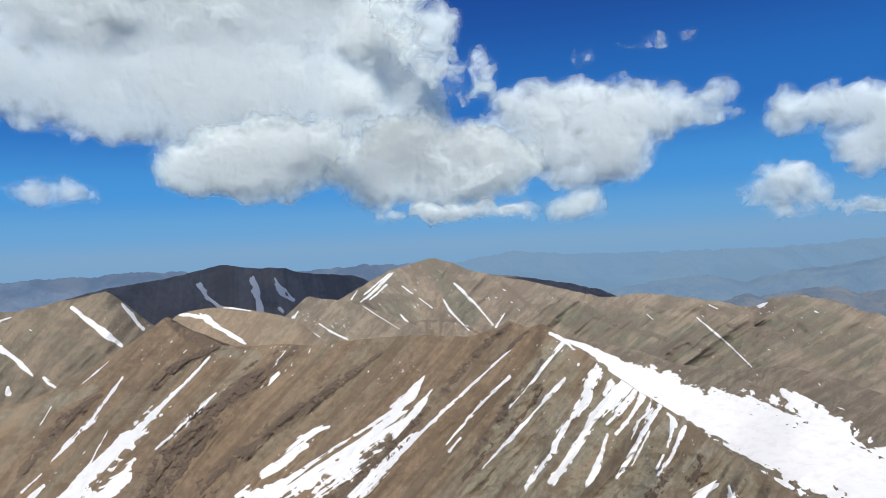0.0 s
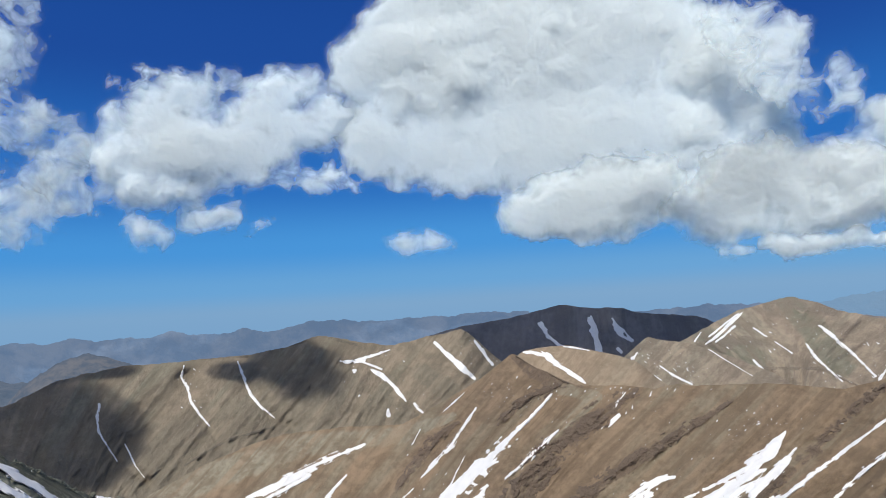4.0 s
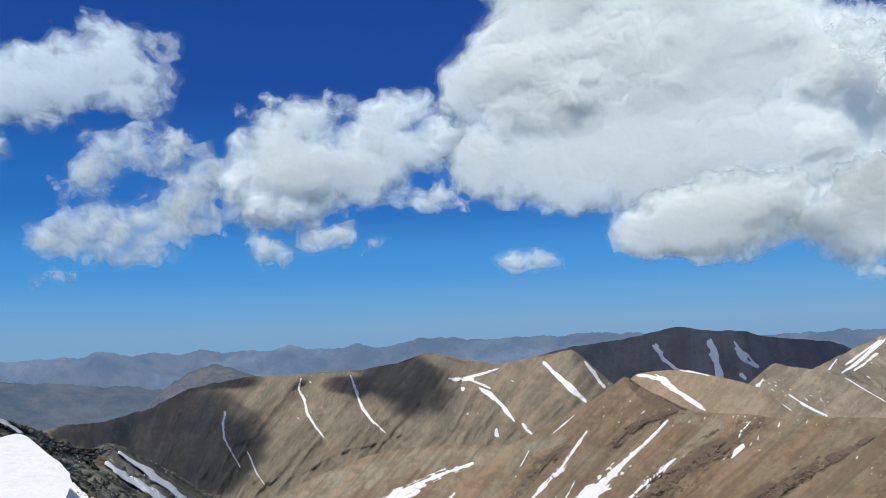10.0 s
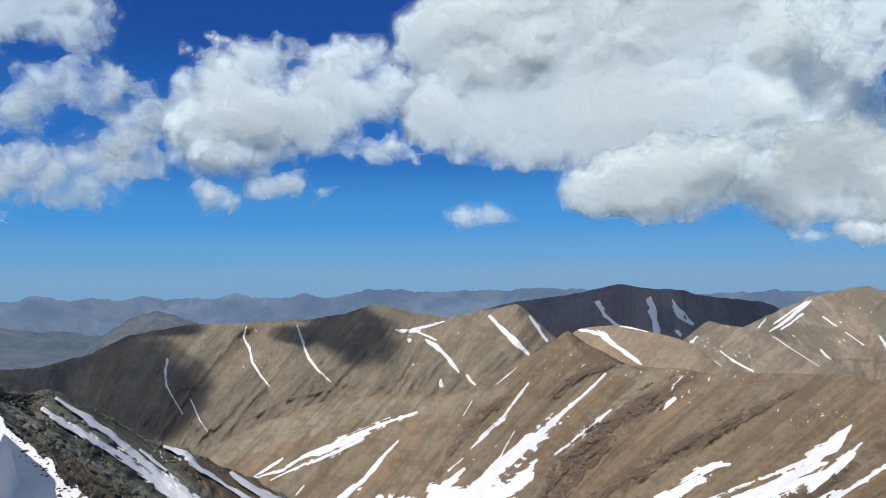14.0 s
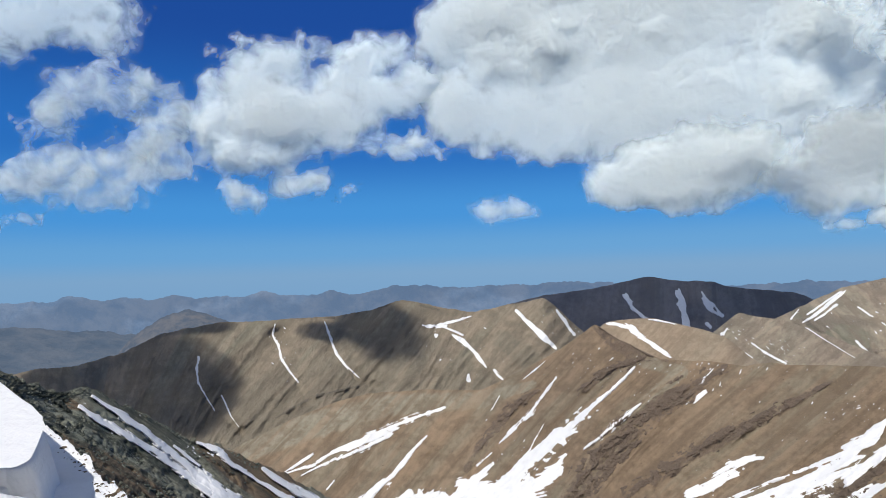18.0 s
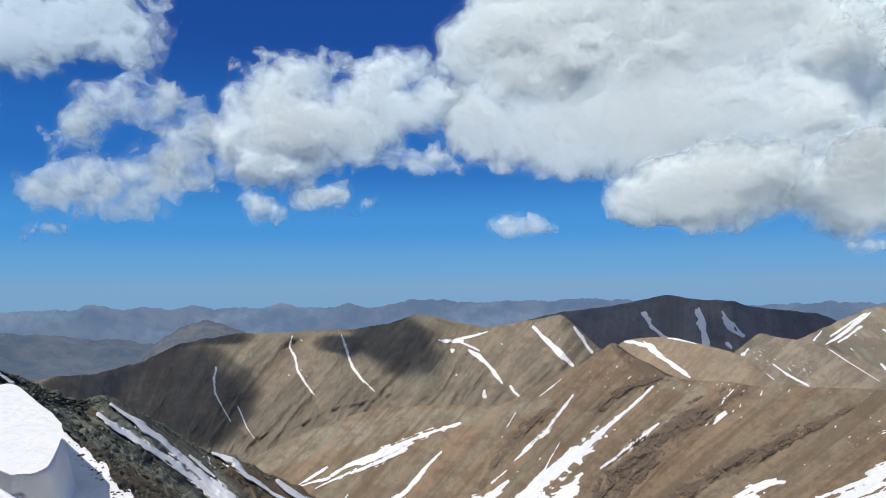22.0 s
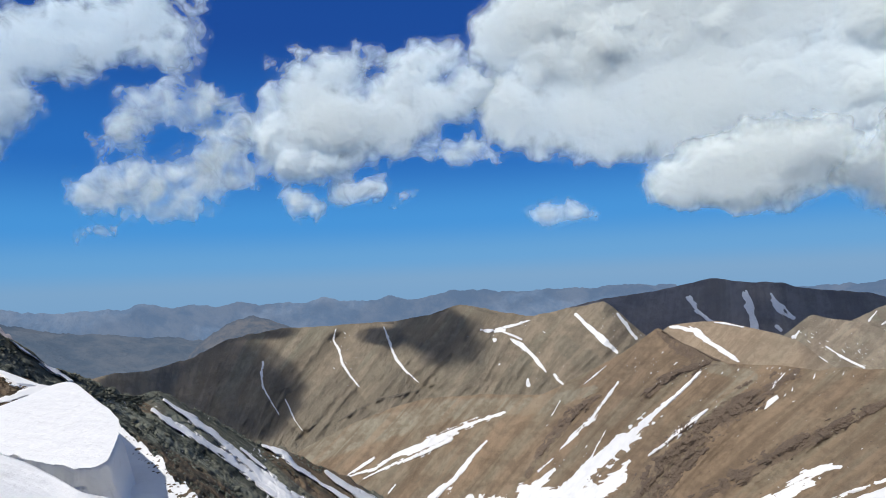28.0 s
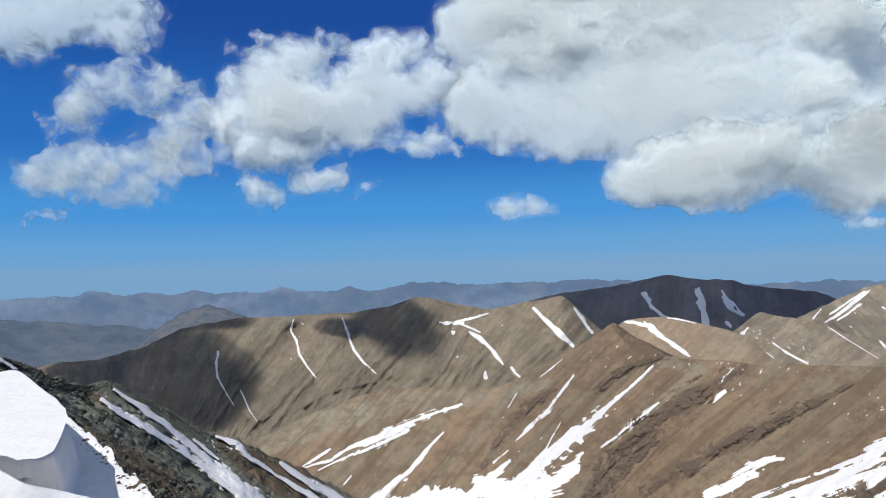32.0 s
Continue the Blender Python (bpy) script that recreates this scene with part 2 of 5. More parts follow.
RUBBLE = scree("brown_rubble", (0.245, 0.185, 0.125), (0.085, 0.063, 0.044), (0.175, 0.145, 0.106), (0.070, 0.058, 0.048), 0.34, 0.2, near=True, even=0.28)
SNOW = snow_material()
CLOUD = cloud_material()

# ---- the ground, one sheet from the summit to the horizon ----


def ground_height(x, y):
    r = np.hypot(x, y)
    drop = -0.62 * np.maximum(r - 1.5, 0)
    floor = -430 + 25 * fbm(x / 600, y / 600, 0, 4, 77)
    return np.maximum(drop, floor) + np.minimum(r * 0.02, 6) * fbm(x / 30, y / 30, 0, 4, 78)


VALLEY = scree("valley_floor", (0.2, 0.16, 0.11), (0.13, 0.11, 0.08), (0.13, 0.13, 0.08), (0.1, 0.085, 0.07), 20.0, 3.0, near=True)
turn = np.radians(np.arange(0, 360, 2.0))
ring = np.concatenate([[0.0], np.geomspace(1.0, 4900.0, 90)])
RX, RY = np.outer(ring, np.sin(turn)), np.outer(ring, np.cos(turn))
sheet = np.stack([RX, RY, ground_height(RX, RY)], -1)
tagged(new("ground", grid_mesh("ground", sheet, VALLEY, [("across", 0.06 * RX), ("along", 0.3 * RY), ("rock", 0 * RX), ("tone", 0 * RX)], wrap=True)),
       "stony brown ground that falls away from the summit", "ground", "", "structure")

# ---- the mountains ----
LAYERS = {}


def mountain(name, crest, crest_far, foot, foot_far, span, material, label, step=0.09, rows=150, lean=((0, -1.0),), relief=14.0,
             relief_size=2.2, rough=0.05, rocks=(), tones=(), blocks=(), ribs=1.0, rugged=(0.0, 9.0), back=(1.35, 90.0), seed=1, category="mountain", kind="", curve=1.0, gullies=()):
    """A mountainside: its crest and foot as height angles along the bearing, with level distances; fall lines lean by
    'lean' degrees of bearing for a degree of height; gullies and ribs of 'relief' metres."""
    az = np.arange(span[0], span[1] + step * 0.5, step)
    top = soft_line(crest, az)
    jag = rough * fbm(az * 1.3, 0 * az + seed, 0, 5, seed, 0.6)
    low = np.minimum(line_at(foot, az), top - 0.4)
    far, near = soft_line(crest_far, az, 1.0), soft_line(foot_far, az, 1.0)
    s = np.linspace(0, 1, rows) ** curve
    A = np.broadcast_to(az, (rows, len(az)))
    E = top + (low - top) * s[:, None]
    D = far + (near - far) * (s[:, None] ** 0.9)
    E = E + jag * np.exp(-s[:, None] * rows / 5.0)
    slant = line_at(lean, az)
    across = A - slant * (E - top.mean())
    along = E
    gully = ridged(across / relief_size, along * 0.12 / relief_size, seed * 1.3, 5, seed, 0.42)
    base = direct(A, E, D) / (relief_size * 0.0175 * D.mean() * 1.6)
    if blocks:
        lumps = fbm(base[..., 0], base[..., 1], base[..., 2] * 1.5, 5, seed + 9, 0.48)
    else:
        lumps = fbm(across / relief_size * 0.8, E / relief_size * 0.42, seed, 6, seed + 9, 0.5)
    fade = smooth(0.0, 0.12, s)[:, None]
    tone = np.zeros_like(A)
    for line in tones:
        tone = np.maximum(tone, stroke_mask(A, E, line))
    rock = np.zeros_like(A)
    for line in rocks:
        rock = np.maximum(rock, stroke_mask(A, E, line))
    rock = rock * (0.75 + 0.5 * fbm(A * 1.1, E * 1.1, 0.3, 4, seed + 31))
    crag = ridged(base[..., 0] * 4, base[..., 1] * 4, base[..., 2] * 4, 4, seed + 17, 0.55)
    D = D - relief * fade * (0.6 * ribs * gully + 0.5 * lumps) - min(relief * 0.25, 4.0) * np.clip(rock, 0, 1) * (crag + 0.6)
    for line, depth in gullies:
        D = D + 0.38 * depth * fade * np.clip(field([line], A + 0.25 * fbm(A, E, 3, 3, seed + 5), E), 0, 1) ** 1.3
    if rugged[0]:
        P = far.mean() * 0.0175 / rugged[1]
        D = D - rugged[0] * (0.3 + np.clip(tone, 0, 1) + 0.8 * np.clip(rock, 0, 1)) * fade * ridged(across * P, E * P * 0.6, seed, 4, seed + 41, 0.5)
    smooth_D = D - sum(height for _, height in blocks) * 0.5
    for size, height in blocks:
        P = direct(A, E, D) / size
        D = D - height * np.clip(1.15 * ridged(P[..., 0], P[..., 1], P[..., 2], 3, seed + 23, 0.5) + 0.25, -0.4, 1) * np.clip(fade + 0.3, 0, 1)
    front = direct(A, E, D)
    # the far side falls away behind the crest
    k = np.linspace(0, 1, 9)[1:][::-1, None]
    behind = direct(np.broadcast_to(az, (8, len(az))), np.broadcast_to(E[0], (8, len(az))), D[0])
    away = direct(az, 0 * az, np.ones(len(az)))
    away = np.stack([away[:, 0], away[:, 1], 0 * az], -1)
    behind = behind + away * (D[0][:, None] * (back[0] - 1))[None] * k[..., None] - np.array([0, 0, 1.0]) * (k ** 1.4 * back[1])[..., None]
    skirt = front[-1:].copy()
    skirt[..., :2] *= 0.97
    skirt[..., 2] = np.minimum(ground_height(skirt[..., 0], skirt[..., 1]) - 3, skirt[..., 2] - 1)
    places = np.concatenate([behind, front, skirt], 0)
    n8 = np.zeros((8, len(az)))
    mesh = grid_mesh(name, places, material, [("across", np.concatenate([n8 + across[0], across, across[-1:]])),
                                              ("along", np.concatenate([n8 + along[0], along, along[-1:]])), ("round", np.concatenate([n8 + A[0], A, A[-1:]])),
                                              ("rock", np.concatenate([n8, rock, rock[-1:]])), ("tone", np.concatenate([n8 + tone[0], tone, tone[-1:]]))])
    ob = tagged(new(name, mesh), label, category, "mountains in view" if not kind else "", kind)
    LAYERS[name] = (az, top, low, smooth_D, s, lean, ob)
    return ob


def field(lines, A, E, width=1.0):
    """1 on the lines of (bearing, height angle, half width), 0 at their half width, below 0 outside."""
    best = np.full(A.shape, -9.0)
    for line in lines:
        line = list(line) if len(line) > 1 else [line[0], (line[0][0] + 0.02, *line[0][1:])]
        for (a0, e0, w0), (a1, e1, w1) in zip(line, line[1:]):
            da, de = a1 - a0, e1 - e0
            t = np.clip(((A - a0) * da + (E - e0) * de) / (da * da + de * de + 1e-9), 0, 1)
            d = np.hypot(A - a0 - t * da, E - e0 - t * de)
            best = np.maximum(best, 1 - d / ((w0 + (w1 - w0) * t) * width))
    return best


def stroke_mask(A, E, line):
    """How near places are to a line of (bearing, height angle, half width)."""
    best = np.zeros(A.shape)
    for (a0, e0, w0), (a1, e1, w1) in zip(line, line[1:]):
        da, de = a1 - a0, e1 - e0
        t = np.clip(((A - a0) * da + (E - e0) * de) / (da * da + de * de + 1e-9), 0, 1)
        d = np.hypot(A - a0 - t * da, E - e0 - t * de)
        best = np.maximum(best, 1 - d / ((w0 + (w1 - w0) * t) * 1.4))
    return np.clip(best * 1.6, 0, 1)


def on_layer(name, az, el):
    """Level distance of the mountainside 'name' at bearing and height angle."""
    A, top, low, D, s = LAYERS[name][:5]
    x = np.clip((az - A[0]) / (A[1] - A[0]), 0, len(A) - 1.001)
    i = x.astype(int)
    u = x - i
    t0, l0 = top[i] * (1 - u) + top[i + 1] * u, low[i] * (1 - u) + low[i + 1] * u
    f = np.clip((el - t0) / (l0 - t0), 0, 1)
    y = np.clip(np.interp(f, s, np.arange(len(s))), 0, len(s) - 1.001)
    j = y.astype(int)
    v = y - j
    d = (D[j, i] * (1 - u) + D[j, i + 1] * u) * (1 - v) + (D[j + 1, i] * (1 - u) + D[j + 1, i + 1] * u) * v
    return d, t0


# far ranges, their blue haze put into colour and emission
FAR_A = painted_haze_material("far_range_painted_haze", (0.148, 0.228, 0.36), (0.205, 0.275, 0.395), 200.0)
FAR_R = painted_haze_material("pale_range_painted_haze", (0.222, 0.378, 0.575), (0.238, 0.385, 0.57), 260.0, 0.05)
FAR_F = painted_haze_material("dim_foothill_painted_haze", (0.15, 0.205, 0.29), (0.22, 0.255, 0.31), 120.0)
FAR_B = painted_haze_material("hazy_foothill_painted_haze", (0.098, 0.140, 0.205), (0.148, 0.182, 0.238), 220.0, 0.16)
FAR_E = painted_haze_material("pink_crag_painted_haze", (0.14, 0.148, 0.195), (0.33, 0.30, 0.32), 60.0, 0.3)
FAR_C = painted_haze_material("near_foothill_painted_haze", (0.100, 0.132, 0.185), (0.172, 0.184, 0.215), 70.0, 0.2)
FAR_D = painted_haze_material("pale_foothill_painted_haze", (0.188, 0.305, 0.46), (0.228, 0.335, 0.47), 160.0, 0.10)

RANGE = ([(-45.05, 1.73), (-43.05, 0.81), (-41.32, -0.09), (-39.17, -0.46), (-36.0, -1.29), (-34.21, -1.34), (-32.36, -1.3), (-30.05, -1.27), (-28.98, -0.87), (-27.84, -1.19), (-26.39, -1.4), (-24.8, -1.12), (-23.15, -1.6), (-21.49, -1.04), (-19.77, -1.58), (-18.4, -1.33), (-16.4, -1.55), (-14.56, -1.11), (-11.42, -1.67), (-8.94, -1.23), (-6.73, -1.64), (-3.72, -1.0), (-1.92, -0.92), (-0.17, -1.13), (3.06, -1.3), (5.56, -1.08), (7.97, -1.24)]
         + [(10.39, -1.02), (15.03, -1.24), (24.34, -1.65), (29.12, -1.35), (35.0, -1.6), (37.5, -1.5), (42.0, -0.75), (46.57, -1.24), (55.67, -1.39), (63.86, -1.27), (69.93, -0.9), (80, -1)])
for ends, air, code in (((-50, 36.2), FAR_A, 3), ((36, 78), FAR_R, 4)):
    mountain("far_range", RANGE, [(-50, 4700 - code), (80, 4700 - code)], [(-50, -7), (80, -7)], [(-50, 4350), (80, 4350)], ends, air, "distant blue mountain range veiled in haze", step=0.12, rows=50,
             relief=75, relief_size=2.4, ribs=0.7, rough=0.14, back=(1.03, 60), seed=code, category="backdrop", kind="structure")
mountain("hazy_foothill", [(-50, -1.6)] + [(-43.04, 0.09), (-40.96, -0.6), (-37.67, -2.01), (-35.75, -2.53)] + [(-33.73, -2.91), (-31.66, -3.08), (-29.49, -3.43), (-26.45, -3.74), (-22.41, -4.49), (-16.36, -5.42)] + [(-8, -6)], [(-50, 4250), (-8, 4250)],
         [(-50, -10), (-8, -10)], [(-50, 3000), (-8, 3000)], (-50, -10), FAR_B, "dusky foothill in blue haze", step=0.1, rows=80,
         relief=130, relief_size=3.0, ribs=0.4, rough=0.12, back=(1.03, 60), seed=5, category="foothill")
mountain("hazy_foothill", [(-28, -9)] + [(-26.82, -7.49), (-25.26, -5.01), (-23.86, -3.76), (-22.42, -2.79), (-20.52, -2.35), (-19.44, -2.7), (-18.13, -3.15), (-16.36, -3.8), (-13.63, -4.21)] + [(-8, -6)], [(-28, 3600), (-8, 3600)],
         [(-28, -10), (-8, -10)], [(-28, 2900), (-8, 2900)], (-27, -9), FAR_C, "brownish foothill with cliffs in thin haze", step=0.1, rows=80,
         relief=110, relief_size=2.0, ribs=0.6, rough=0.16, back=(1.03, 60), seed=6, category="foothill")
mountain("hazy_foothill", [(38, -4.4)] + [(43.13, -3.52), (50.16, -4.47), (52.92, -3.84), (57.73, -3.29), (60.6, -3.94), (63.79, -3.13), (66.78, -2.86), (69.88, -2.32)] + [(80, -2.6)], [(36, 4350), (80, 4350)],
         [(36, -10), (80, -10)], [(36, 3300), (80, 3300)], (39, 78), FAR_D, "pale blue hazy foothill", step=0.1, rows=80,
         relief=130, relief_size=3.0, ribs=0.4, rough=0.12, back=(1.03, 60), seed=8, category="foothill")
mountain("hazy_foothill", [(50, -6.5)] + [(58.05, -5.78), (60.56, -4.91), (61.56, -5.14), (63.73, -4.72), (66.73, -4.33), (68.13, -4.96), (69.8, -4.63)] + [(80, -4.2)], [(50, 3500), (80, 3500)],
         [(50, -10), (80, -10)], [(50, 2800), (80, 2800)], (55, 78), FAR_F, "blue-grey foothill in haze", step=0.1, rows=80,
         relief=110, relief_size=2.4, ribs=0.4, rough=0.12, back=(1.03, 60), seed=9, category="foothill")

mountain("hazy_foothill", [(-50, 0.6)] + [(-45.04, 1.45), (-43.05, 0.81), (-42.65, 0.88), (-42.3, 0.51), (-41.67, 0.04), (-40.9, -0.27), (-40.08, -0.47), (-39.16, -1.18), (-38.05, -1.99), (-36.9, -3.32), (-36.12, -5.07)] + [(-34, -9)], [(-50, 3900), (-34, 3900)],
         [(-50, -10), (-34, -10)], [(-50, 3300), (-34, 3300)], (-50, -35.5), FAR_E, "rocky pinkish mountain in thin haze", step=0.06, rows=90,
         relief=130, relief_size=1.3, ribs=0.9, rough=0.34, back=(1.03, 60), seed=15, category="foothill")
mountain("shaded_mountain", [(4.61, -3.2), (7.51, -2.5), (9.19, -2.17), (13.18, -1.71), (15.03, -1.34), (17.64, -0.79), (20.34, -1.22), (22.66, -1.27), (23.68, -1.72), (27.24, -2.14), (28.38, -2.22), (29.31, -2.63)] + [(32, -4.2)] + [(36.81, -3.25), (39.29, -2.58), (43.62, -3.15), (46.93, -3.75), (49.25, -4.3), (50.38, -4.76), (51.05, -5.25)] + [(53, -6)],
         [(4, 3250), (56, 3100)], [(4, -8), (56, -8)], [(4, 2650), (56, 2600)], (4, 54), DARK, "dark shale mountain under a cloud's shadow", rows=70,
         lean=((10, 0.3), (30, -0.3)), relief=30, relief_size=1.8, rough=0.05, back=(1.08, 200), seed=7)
mountain("long_ridge", [(-35.66, -6.53), (-33.01, -6.65), (-31.63, -6.2), (-28.35, -6.11), (-25.26, -5.45), (-22.42, -4.13), (-18.13, -3.51), (-13.63, -3.5), (-8.95, -3.42), (-6.07, -3.09), (-2.97, -2.16), (0.24, -2.93), (3.16, -3.44), (5.58, -2.97), (9.19, -2.36), (10.35, -3.37), (11.74, -4.78), (13.11, -5.8)] + [(14.5, -6.5)],
         [(-36, 2300), (-22, 2250), (0, 2450), (14, 2600)], [(-36, -15), (14, -15)], [(-36, 1450), (14, 1450)], (-36, 13.5), MIDDLE,
         "bare brown ridge with gullies and cloud shadows", rows=170, lean=((-36, -0.4), (-26, 0.3), (-18, 0.9), (-6, 0.9), (-1, 0.7), (6, 1.0), (10, 0.9)), relief=85, relief_size=3.4, ribs=0.6, rugged=(14.0, 60.0), rough=0.07,
         gullies=[([(-19.7, -6.04, 1.4), (-19.81, -7.6, 1.4), (-18.98, -10.07, 1.3), (-16.73, -12.38, 0.9)], 70.0), ([(-18.11, -9.02, 0.7), (-17.2, -11.05, 0.7), (-16.51, -12.39, 0.5)], 45.0), ([(-13.71, -3.71, 1.2), (-13.13, -6.97, 1.5), (-11.72, -9.31, 1.6), (-11.25, -10.45, 1.0)], 90.0), ([(-9.75, -4.03, 1.2), (-8.66, -6.63, 1.5), (-6.99, -8.76, 1.5), (-5.56, -9.47, 0.8)], 85.0), ([(-3.61, -5.78, 1.0), (-4.59, -7.64, 1.2), (-5.56, -9.25, 0.9)], 55.0), ([(-0.71, -4.86, 0.9), (2.17, -5.82, 1.2), (4.03, -8.15, 1.2), (5.19, -9.28, 0.8)], 60.0), ([(6.75, -3.23, 0.8), (9.7, -6.25, 1.2)], 50.0), ([(-24.59, -6.46, 1.2), (-23.28, -9.56, 1.6), (-21.13, -11.43, 1.2)], 60.0), ([(-28.19, -6.88, 1.0), (-26.15, -9.34, 1.3)], 45.0)],
         rocks=[[(-16.84, -3.31, 0.1), (-13.15, -3.25, 0.16), (-8.89, -3.52, 0.14)], [(-6.97, -3.17, 0.1), (-2.86, -2.21, 0.22), (0.28, -3.25, 0.12)], [(-13.79, -11.45, 0.1), (-10.78, -10.02, 0.16), (-6.99, -9.35, 0.1)]], back=(1.15, 260), seed=11, tones=[[(-21.14, -10.52, 2.44), (-15.91, -10.89, 2.93), (-8.98, -9.87, 2.44), (-1.27, -8.19, 1.95), (3.56, -9.63, 1.47)], [(-4.16, -5.76, 0.98), (-1.25, -6.28, 1.47), (0.67, -8.68, 0.98)], [(5.54, -5.85, 0.78), (7.91, -7.74, 0.98)]])
mountain("snow_ribbed_peak", [(23.15, -7.27), (25.1, -5.52), (27.55, -3.99), (29.52, -2.89), (31.5, -2.02), (33.72, -1.4), (35.2, -1.07), (36.89, -1.54), (38.33, -2.24), (40.25, -2.77), (43.37, -3.38), (45.5, -3.99), (47.83, -4.59), (50.14, -5.04), (52.43, -4.76), (55.51, -5.06), (57.65, -5.32), (60.92, -6.01), (62.54, -5.28), (64.48, -5.03), (66.32, -5.37), (67.74, -5.99), (69.73, -6.57)] + [(76, -7.5)],
         [(22, 2100), (36, 2300), (50, 2200), (76, 2000)], [(22, -10), (40, -10.5), (48, -17), (76, -20)], [(22, 1500), (40, 1450), (50, 1100), (76, 800)], (23, 76), PEAK,
         "grey-brown peak with narrow snow gullies", rows=190, lean=((27, -1.2), (34, -0.6), (36, 0.8), (45, 1.2), (60, 1.4), (70, 1.2)), relief=120, relief_size=2.6, ribs=0.8, rugged=(13.0, 60.0), rough=0.09, back=(1.15, 250), seed=13,
         gullies=[([(36.35, -2.74, 0.7), (38.19, -5.26, 1.0), (40.52, -7.52, 0.8)], 55.0), ([(35.31, -4.16, 0.6), (36.68, -6.16, 0.8), (38.8, -7.94, 0.6)], 45.0), ([(31.51, -2.02, 0.6), (28.98, -4.32, 0.7)], 35.0), ([(31.82, -5.68, 0.5), (33.44, -7.45, 0.6)], 35.0), ([(56.97, -6.45, 0.7), (58.77, -8.68, 1.0), (60.73, -10.81, 0.9)], 60.0), ([(53.21, -7.56, 0.8), (54.42, -10.29, 1.1)], 45.0), ([(63.66, -6.66, 0.9), (65.07, -9.17, 1.3), (67.2, -11.12, 1.2)], 55.0), ([(44.47, -5.73, 0.8), (47.67, -8.43, 1.0)], 45.0), ([(59.68, -6.68, 0.7), (63.2, -8.38, 0.9)], 40.0)],
         # the short stroke near bearing 30 puts the left flank's shade into the colour
         rocks=[[(28.49, -4.53, 0.25), (31.4, -4.21, 0.45), (32.85, -4.52, 0.25)], [(29.63, -5.8, 0.06), (32.75, -6.55, 0.1), (36.67, -6.45, 0.12), (39.05, -7.71, 0.06)], [(35.42, -1.72, 0.4), (36.87, -2.18, 0.35)], [(59.24, -7.34, 0.15), (61.65, -7.98, 0.3), (64.35, -8.56, 0.2)], [(48.23, -6.32, 0.12), (51.4, -7.54, 0.25), (54.5, -8.48, 0.2)], [(62.88, -6.67, 0.2), (65.13, -7.7, 0.3)], [(53.12, -9.62, 0.25), (54.92, -8.93, 0.25)], [(66.22, -8.3, 0.3), (68.65, -9.83, 0.35)], [(33.7, -1.79, 0.56), (35.84, -1.46, 0.56), (38.09, -2.25, 0.49)], [(30.7, -4.12, 0.63), (30.17, -4.77, 0.63)], [(45.87, -4.97, 0.21), (47.94, -5.8, 0.42), (49.72, -6.78, 0.3), (51.95, -7.28, 0.3)], [(53.12, -5.97, 0.24), (54.18, -6.25, 0.27)], [(52.73, -9.37, 0.3), (54.61, -9.81, 0.42)], [(59.97, -7.44, 0.42), (61.63, -7.65, 0.42)],
                [(32.95, -6.45, 0.13), (36.81, -6.51, 0.13)], [(41.17, -3.54, 0.21), (43.37, -5.5, 0.21)], [(55.86, -8.3, 0.27), (57.68, -9.51, 0.42)], [(57.52, -5.75, 0.21), (59.67, -6.38, 0.21)]],
         tones=[[(34.94, -1.45, 0.68), (36.33, -3.23, 0.98), (38.14, -6.22, 0.98)], [(28.98, -4.31, 0.98), (31.81, -5.92, 1.47)], [(46.34, -6.5, 0.98), (53.16, -8.48, 1.95), (59.53, -10.19, 2.44)], [(63.65, -6.66, 1.47), (67.27, -9.08, 1.95)]])
mountain("pale_knob", [(20.86, -6.64), (21.5, -6.17), (22.78, -5.15), (24.44, -3.79), (25.63, -4.07), (27.57, -4.37), (29.79, -5.14), (31.92, -6.07), (33.54, -6.78)] + [(36, -8.5)],
         [(20, 1650), (37, 1650)], [(20, -10), (37, -10)], [(20, 1350), (37, 1350)], (20.8, 36), PEAK, "pale rocky knob in front of the peak", rows=90, lean=((20, 0.9), (36, 0.9)),
         relief=16, relief_size=1.4, ribs=0.8, rugged=(6.0, 34.0), rough=0.05, back=(1.08, 90), seed=17)
mountain("rounded_hill", [(12.18, -6.28), (13.12, -5.34), (14.28, -4.48), (16.33, -4.23), (18.1, -4.21), (19.4, -4.55), (21.94, -5.18), (23.58, -5.79), (25.16, -7.25), (26.7, -8.24)],
         [(12, 1150), (27, 1150)], [(12, -10), (27, -10)], [(12, 950), (27, 950)], (12.2, 27), TAN, "smooth rounded brown hill", rows=80, lean=((12, 0.9), (27, 0.9)), relief=4, relief_size=2.0,
         rough=0.02, back=(1.1, 60), seed=19)
mountain("snowfield_saddle", [(44.32, -8.83), (46.25, -8.3), (49.05, -8.72), (52.23, -9.39), (55.28, -10.5), (59.51, -10.85), (63.5, -10.49), (67.19, -11.32), (69.53, -12.15)] + [(76, -13.5)],
         [(43, 760), (52, 800), (76, 700)], [(43, -24), (76, -26)], [(43, 480), (60, 400), (76, 330)], (43.5, 76), PEAK, "brown saddle under a broad snowfield", rows=120,
         lean=((43, 1.5), (76, 1.5)), relief=5, relief_size=3.0, rough=0.03, back=(1.15, 90), seed=23)
